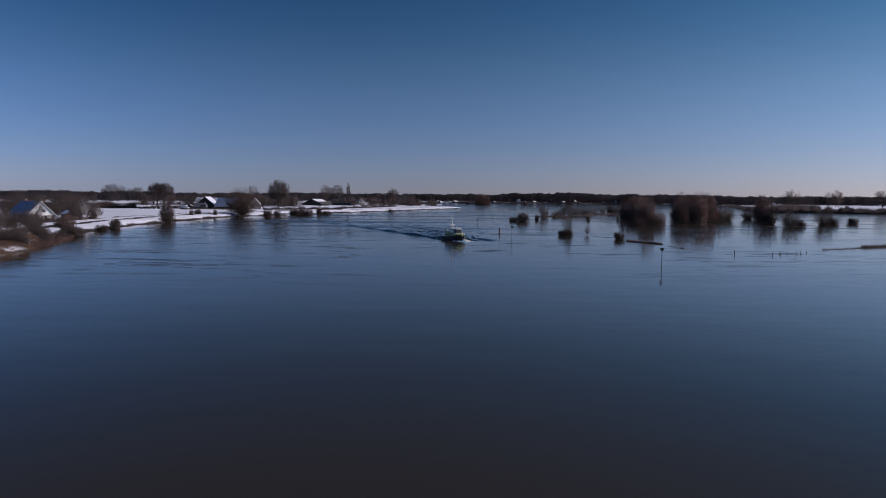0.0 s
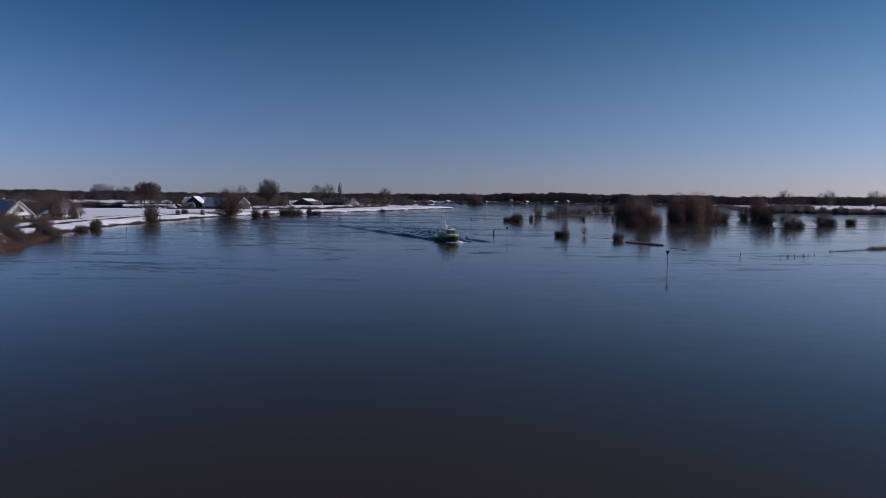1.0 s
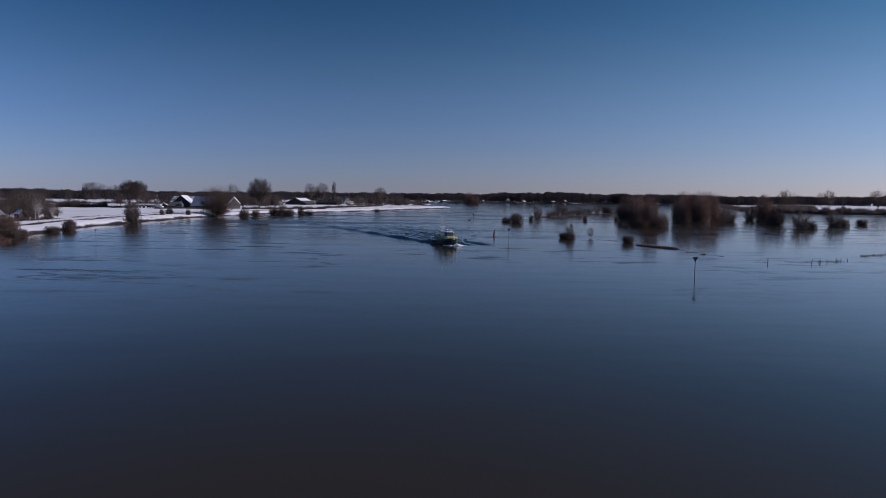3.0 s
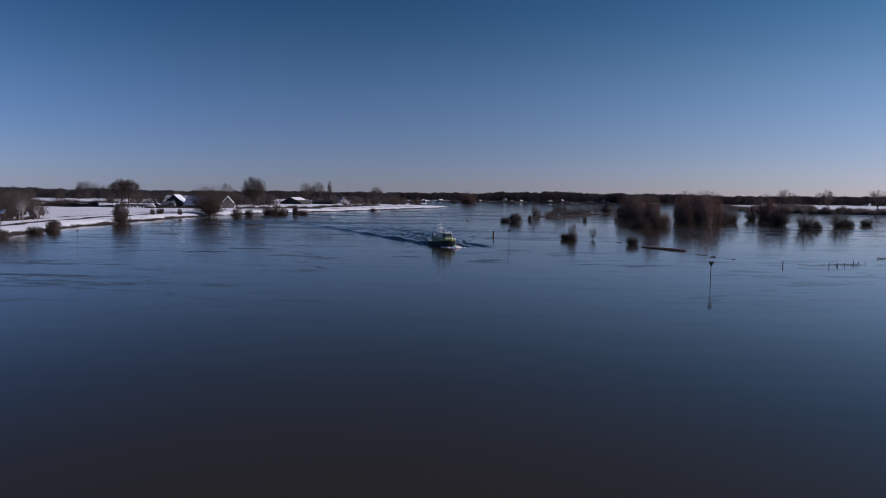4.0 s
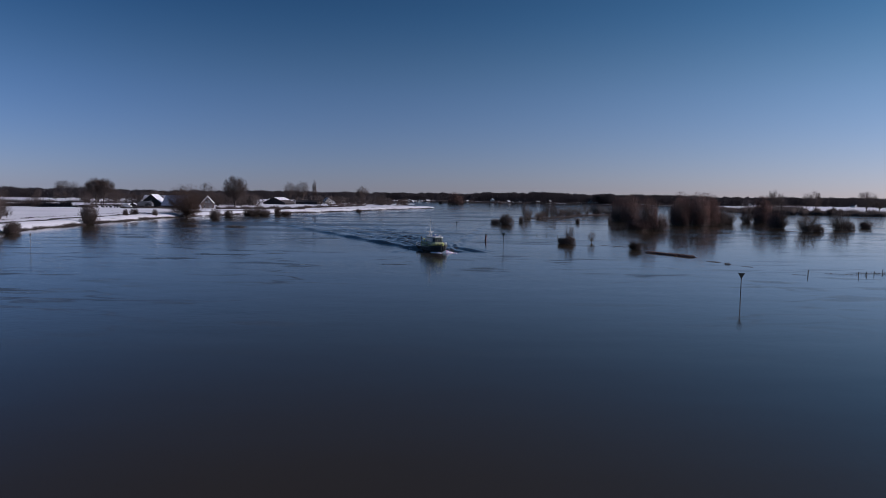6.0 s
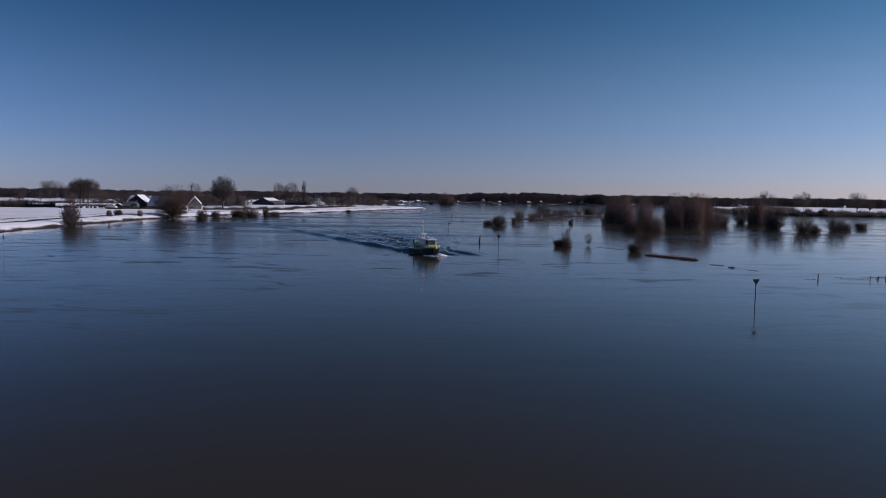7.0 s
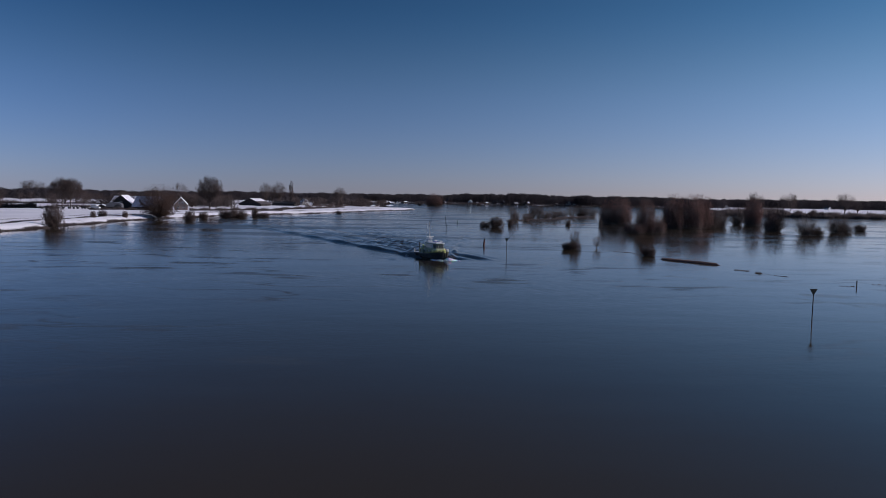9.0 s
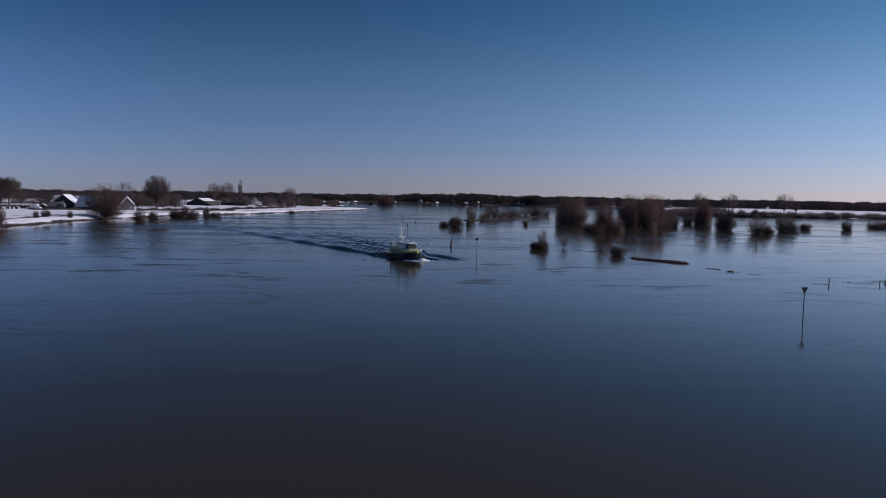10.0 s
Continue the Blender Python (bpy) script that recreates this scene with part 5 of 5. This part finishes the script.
def building(name, label, category, m, w, l, eave, ridge, walls, roofing, snow=(True, True), gable=(), sides=2, chimney=True, over=0.5, trim=None, group="", cover=0.97):
    """A gabled house, its ridge along y and its front gable towards -y. gable: windows of the front, (x, z, width, height)."""
    top = thing(name, label, category, m, group)
    bm = bmesh.new()
    prism(bm, [(-w / 2, -0.6), (w / 2, -0.6), (w / 2, eave), (0, ridge - 0.12), (-w / 2, eave)], -l / 2, l / 2)
    part("wall", bm, walls, top)
    rise = (ridge - eave) / (w / 2)
    for sign, white in zip((-1, 1), snow):
        x1, z1 = sign * (w / 2 + over), eave - over * rise
        y0, y1 = -l / 2 - over, l / 2 + over
        roof = part("roof", slab(bmesh.new(), (0, y0, ridge + 0.12), (0, y1, ridge + 0.12), (x1, y1, z1 + 0.12), (x1, y0, z1 + 0.12), 0.22), roofing, top)
        if white:
            k = cover
            part("snow_cover", slab(bmesh.new(), (0.02 * sign, y0 + 0.1, ridge + 0.27), (0.02 * sign, y1 - 0.1, ridge + 0.27),
                                    (x1 * k, y1 - 0.1, z1 + 0.27 + (1 - k) * rise * (w / 2 + over)), (x1 * k, y0 + 0.1, z1 + 0.27 + (1 - k) * rise * (w / 2 + over)), 0.145), SNOW, roof, "smooth snow lying on the roof")
    part("ridge_cap", box(bmesh.new(), -0.16, -l / 2 - over, ridge + 0.10, 0.16, l / 2 + over, ridge + 0.30), roofing if not all(snow) else SNOW, top)
    if trim:
        for sign in (-1, 1):
            x1, z1 = sign * (w / 2 + over), eave - over * rise
            part("barge_board", rods(((0, -l / 2 - over - 0.05, ridge + 0.06), (x1, -l / 2 - over - 0.05, z1 + 0.06), 0.24), sides=4), trim, top)
    for x, z, ww, wh in gable:
        win = part("window", box(bmesh.new(), x - ww / 2, -l / 2 - 0.05, z, x + ww / 2, -l / 2 + 0.1, z + wh, None, 0.02), GLASS, top)
        fr = bmesh.new()
        for dx in (-ww / 2, 0, ww / 2):
            box(fr, x + dx - 0.07, -l / 2 - 0.12, z - 0.07, x + dx + 0.07, -l / 2 - 0.04, z + wh + 0.07)
        for dz in (0, wh / 2, wh):
            box(fr, x - ww / 2, -l / 2 - 0.11, z + dz - 0.06, x + ww / 2, -l / 2 - 0.045, z + dz + 0.06)
        part("frame", fr, WHITEPAINT, win)
    for sign in (-1, 1):
        for k in range(sides):
            y = -l / 2 + l * (k + 0.5) / sides
            win = part("window", box(bmesh.new(), sign * w / 2 - 0.08, y - 0.6, eave * 0.35, sign * w / 2 + 0.05, y + 0.6, eave * 0.82, None, 0.02), GLASS, top)
            part("sill", box(bmesh.new(), sign * (w / 2 + 0.1) - 0.1, y - 0.7, eave * 0.32, sign * (w / 2 + 0.1) + 0.1, y + 0.7, eave * 0.35), WHITEPAINT, win)
    if chimney:
        ch = part("chimney", box(bmesh.new(), -0.45, l * 0.22, ridge - 0.8, 0.45, l * 0.22 + 0.8, ridge + 1.1, None, 0.03), BRICK, top)
        part("chimney_cap", box(bmesh.new(), -0.52, l * 0.22 - 0.07, ridge + 1.1, 0.52, l * 0.22 + 0.87, ridge + 1.22), SNOW, ch)
    return top


def on_land(x, y, turn):
    return pose(x, y, float(height(x, y)), 0, 0, turn)


# riverside house with a wide low roof
# its left slope has no snow cover: the blue-grey stands for shaded snow
house = building("house", "farmhouse with a glazed gable and snowy roof, one slope painted shade-blue", "house", on_land(-187, 326, 54) @ Matrix.Scale(0.88, 4), 13.5, 21, 2.8, 9.4, WHITEPAINT, SHEET_SNOWSHADE, (False, True),
                 ((-3.8, 0.7, 1.6, 1.4), (0.4, 0.3, 1.5, 2.0), (3.9, 0.7, 1.6, 1.4)), 4, True, 0.8, WHITEPAINT)
bm = bmesh.new()
prism(bm, [(-0.2, 7.4), (2.9, 4.2), (-2.4, 4.2)], -10.64, -10.52)
part("gable_window", bm, GLASS, house, "dark triangular gable window")
part("door", box(bmesh.new(), 1.9, -10.62, 0, 2.9, -10.4, 2.15, None, 0.02), DARKWOOD, house)
part("plinth", boxes((-6.72, -10.55, -0.5, 6.72, -10.4, 2.5)), BRICK, house)
building("garden_shed", "small brick shed with a snowy roof", "shed", on_land(-184, 352, 50), 4, 5, 2.2, 3.6, BRICK, TILE, sides=1, chimney=False)
# farmstead
building("barn", "large black tarred barn with snow on one roof side", "barn", on_land(-201, 614, 2), 15, 16, 3.6, 10.0, DARKWOOD, TILE, (False, True), ((0, 4.5, 1.4, 1.2),), 3, False, 0.6)
building("barn", "long farm building with a blue-grey snowy roof", "barn", on_land(-181, 606, 84), 17, 17, 2.2, 9.2, DARKWOOD, SHEET_SNOWSHADE, (False, True), (), 3, False, 0.5)
building("farmhouse", "brick farmhouse with white-trimmed gable and arched windows", "house", on_land(-161, 616, 14), 9.0, 14, 4.2, 9.2, LIGHTBRICK, TILE, (True, True),
         ((-2.0, 0.8, 1.5, 2.0), (2.0, 0.8, 1.5, 2.0), (-1.2, 4.6, 1.2, 1.6), (1.2, 4.6, 1.2, 1.6)), 4, True, 0.4, WHITEPAINT)
building("stable", "low stable with a snowy roof behind the barn", "barn", on_land(-222, 690, 80), 14, 30, 3.5, 8.6, DARKWOOD, TILE, (True, True), (), 3, False)
building("barn", "dark open barn with a snow-covered roof", "barn", on_land(-152, 862, -20), 27, 22, 2.0, 7.6, DARKWOOD, TILE, (False, True), (), 3, False, 0.7, cover=0.5)
building("shed", "low dark shed with a snowy roof", "shed", on_land(-124, 890, 75), 12, 26, 2.4, 4.4, DARKWOOD, DARKWOOD, (False, True), (), 3, False)
building("house", "small white gabled house among bare trees", "house", on_land(-112, 972, 24), 9, 11, 3.2, 7.8, WHITEPAINT, TILE, (True, True), ((-2, 0.8, 1.4, 1.5), (2, 0.8, 1.4, 1.5), (0, 4.2, 1.3, 1.3)), 2, True, 0.4, WHITEPAINT)
building("barn", "dark wooden barn near the end of the bank", "barn", on_land(-46, 1190, 60), 13, 24, 3.2, 8.0, DARKWOOD, TILE, (False, True), (), 3, False)
tower = thing("apartment_block", "grey apartment block far off over the trees", "building", pose(-1023, 2171, 0, 0, 0, 20))
part("wall", boxes((-8, -7, 0, 8, 7, 25)), CONCRETE, tower)
part("roof", boxes((-8.3, -7.3, 25, 8.3, 7.3, 25.8)), CONCRETE, tower)
for fz in range(7):
    for fx in range(4):
        part("window", boxes((-7 + fx * 3.7, -7.06, 2 + fz * 3.2, -4.4 + fx * 3.7, -6.9, 3.7 + fz * 3.2)), GLASS, tower)
# villas on the opposite shore
VILLA = "villas on the far shore"
for hx, hy, hw, hl, he, hr, ht in ((137, 1822, 11, 14, 5, 10, 12), (189, 1815, 9, 10, 5, 9.5, -20), (250, 1818, 9, 12, 4, 8.5, 8), (268, 1816, 10, 11, 5, 9, -12), (432, 1816, 10, 10, 6, 11, 10), (330, 1815, 10, 16, 3.5, 7, -25),
                                   (486, 1818, 10, 13, 4, 8, 5), (-31, 1567, 9, 13, 4, 8, 14), (-8, 1575, 8, 10, 4, 8, -10), (8, 1572, 8, 9, 5, 9.5, 15)):
    building("villa", "house with a snow-covered roof by the far water", "house", on_land(hx, hy, ht), hw, hl, he, hr, WHITEPAINT if hx in (189, 432, 8) else BRICK, TILE, (False, True), ((-2, 1, 1.6, 1.6), (2, 1, 1.6, 1.6)), 2, True, group=VILLA)
shoreline = random.Random(14)
for hx in (-14, 30, 97, 128, 205, 228, 301, 402, 445, 520):
    ridge = shoreline.uniform(2.6, 5.0)
    building("villa", "small house with a snow-covered roof by the far water", "house", on_land(hx, 1809 + shoreline.uniform(0, 7), -40 + shoreline.uniform(-22, 22)), shoreline.uniform(4, 7), shoreline.uniform(5, 14), ridge * 0.5, ridge,
             shoreline.choice((BRICK, DARKWOOD)), TILE, (True, True), (), 2, False, group=VILLA)
for hx, hy, ht in ((785, 1760, 15), (803, 1752, -20), (1058, 1750, 20)):
    building("villa", "white farmhouse with a snowy roof in far fields", "house", pose(hx, hy, float(height(hx, hy)) + 1.0, 0, 0, ht), 9, 11, 3.5, 7.5, WHITEPAINT, TILE, (False, True), ((-2, 1, 1.6, 1.6), (2, 1, 1.6, 1.6)), 2, True, group=VILLA)


# ---- farmyard things ----
def wheel(parent, x, y, r, wide=0.35):
    w = part("wheel", rods(((x - wide / 2, y, r), (x + wide / 2, y, r), r), sides=18), BLACK, parent)
    part("rim", rods(((x - wide / 2 - 0.02, y, r), (x + wide / 2 + 0.02, y, r), r * 0.5), sides=12), STEEL, w)


def trailer(x, y, turn, label):
    top = thing("farm_trailer", label, "trailer", on_land(x, y, turn), group="farm trailers")
    part("bed", box(bmesh.new(), -1.2, -2.6, 0.9, 1.2, 2.6, 1.05, None, 0.02), DARKWOOD, top)
    for a in ((-1.2, -2.6, 1.05, -1.12, 2.6, 1.9), (1.12, -2.6, 1.05, 1.2, 2.6, 1.9), (-1.12, -2.6, 1.05, 1.12, -2.52, 1.9), (-1.12, 2.52, 1.05, 1.12, 2.6, 1.9)):
        part("side_board", boxes(a), DARKWOOD, top)
    part("drawbar", rods(((0, -2.6, 0.95), (0, -4.2, 0.6), 0.07)), STEEL, top)
    for sx in (-1.05, 1.05):
        for wy in (-1.6, 1.6):
            wheel(top, sx, wy, 0.45)
    return top


def van(x, y, turn):
    top = thing("van", "white box van parked in the snowy yard", "van", on_land(x, y, turn))
    part("box_body", box(bmesh.new(), -1.15, -1.2, 0.8, 1.15, 3.2, 3.2, None, 0.06), WHITEPAINT, top)
    cab = bmesh.new()
    prism(cab, [(-3.2, 0.5), (-1.25, 0.5), (-1.25, 2.5), (-1.9, 2.5), (-2.7, 1.6), (-3.2, 1.4)], -1.05, 1.05, axis="x")
    part("cab", cab, WHITEPAINT, top)
    part("windscreen", box(bmesh.new(), -0.9, -2.42, 1.72, 0.9, -2.3, 2.42, None, 0.02), GLASS, top)
    for sx in (-1.0, 1.0):
        part("headlight", rods(((sx * 0.75, -3.24, 1.1), (sx * 0.75, -3.15, 1.1), 0.13)), GLASS, top)
        for wy in (-2.3, 2.0):
            wheel(top, sx, wy, 0.42, 0.28)
    return top


def bale(x, y, r):
    top = thing("round_bale", "dark plastic-wrapped round bale in the snow", "bale", on_land(x, y, x * 17 % 180), group="wrapped bales")
    bm = rods(((-0.6, 0, r), (0.6, 0, r), r), sides=20)
    bmesh.ops.bevel(bm, geom=bm.edges[:], offset=0.05, segments=1, affect="EDGES")
    part("wrap", bm, BLACK, top)
    part("snow_cap", box(bmesh.new(), -0.5, -r * 0.55, 2 * r - 0.16, 0.5, r * 0.55, 2 * r + 0.06, None, 0.05), SNOW, top)
    return top


van(-208, 580, 75)
trailer(-214, 577, 60, "dark wooden farm trailer standing in snow")
trailer(-200, 583, 100, "dark wooden farm trailer standing in snow")
trailer(-237, 575, 85, "dark wooden farm trailer standing in snow")
for bx, by in ((-219, 577.5), (-221.5, 577), (-224, 576.2), (-228, 576), (-231, 575), (-196, 588), (-193.5, 588.6), (-241, 574)):
    bale(bx, by, 0.85)
building("shed", "low dark lean-to with a snowy roof in the farmyard", "shed", on_land(-207, 588, 10), 5, 6, 2.2, 3.4, DARKWOOD, DARKWOOD, (False, True), (), 1, False, 0.3)
shed = thing("arched_shed", "grey corrugated shed with an arched opening", "shed", on_land(-200.5, 594, 12))
arch = [(-5, -0.3), (-5, 3.0)] + [(-5 * math.cos(a), 3.0 + 1.9 * math.sin(a)) for a in np.linspace(0.25, math.pi - 0.25, 9)] + [(5, 3.0), (5, -0.3)]
bm = bmesh.new()
prism(bm, arch, -5, 5)
part("shell", bm, STEEL, shed)
# the opening's shade is drawn as a black slab on the solid shell
bm = bmesh.new()
prism(bm, [(0.2, -0.2), (0.2, 1.8)] + [(2.3 - 2.1 * math.cos(a), 1.8 + 1.6 * math.sin(a)) for a in np.linspace(0.3, math.pi - 0.3, 7)] + [(4.4, 1.8), (4.4, -0.2)], -5.06, -4.95)
part("doorway", bm, BLACK, shed, "black slab painting the shade inside the arched opening")

# posts on the bank
for mx, my in ((-93, 560), (-62, 690), (-40, 760), (-20, 815)):
    post(float(shore(my)) - 3, my, 1.2)
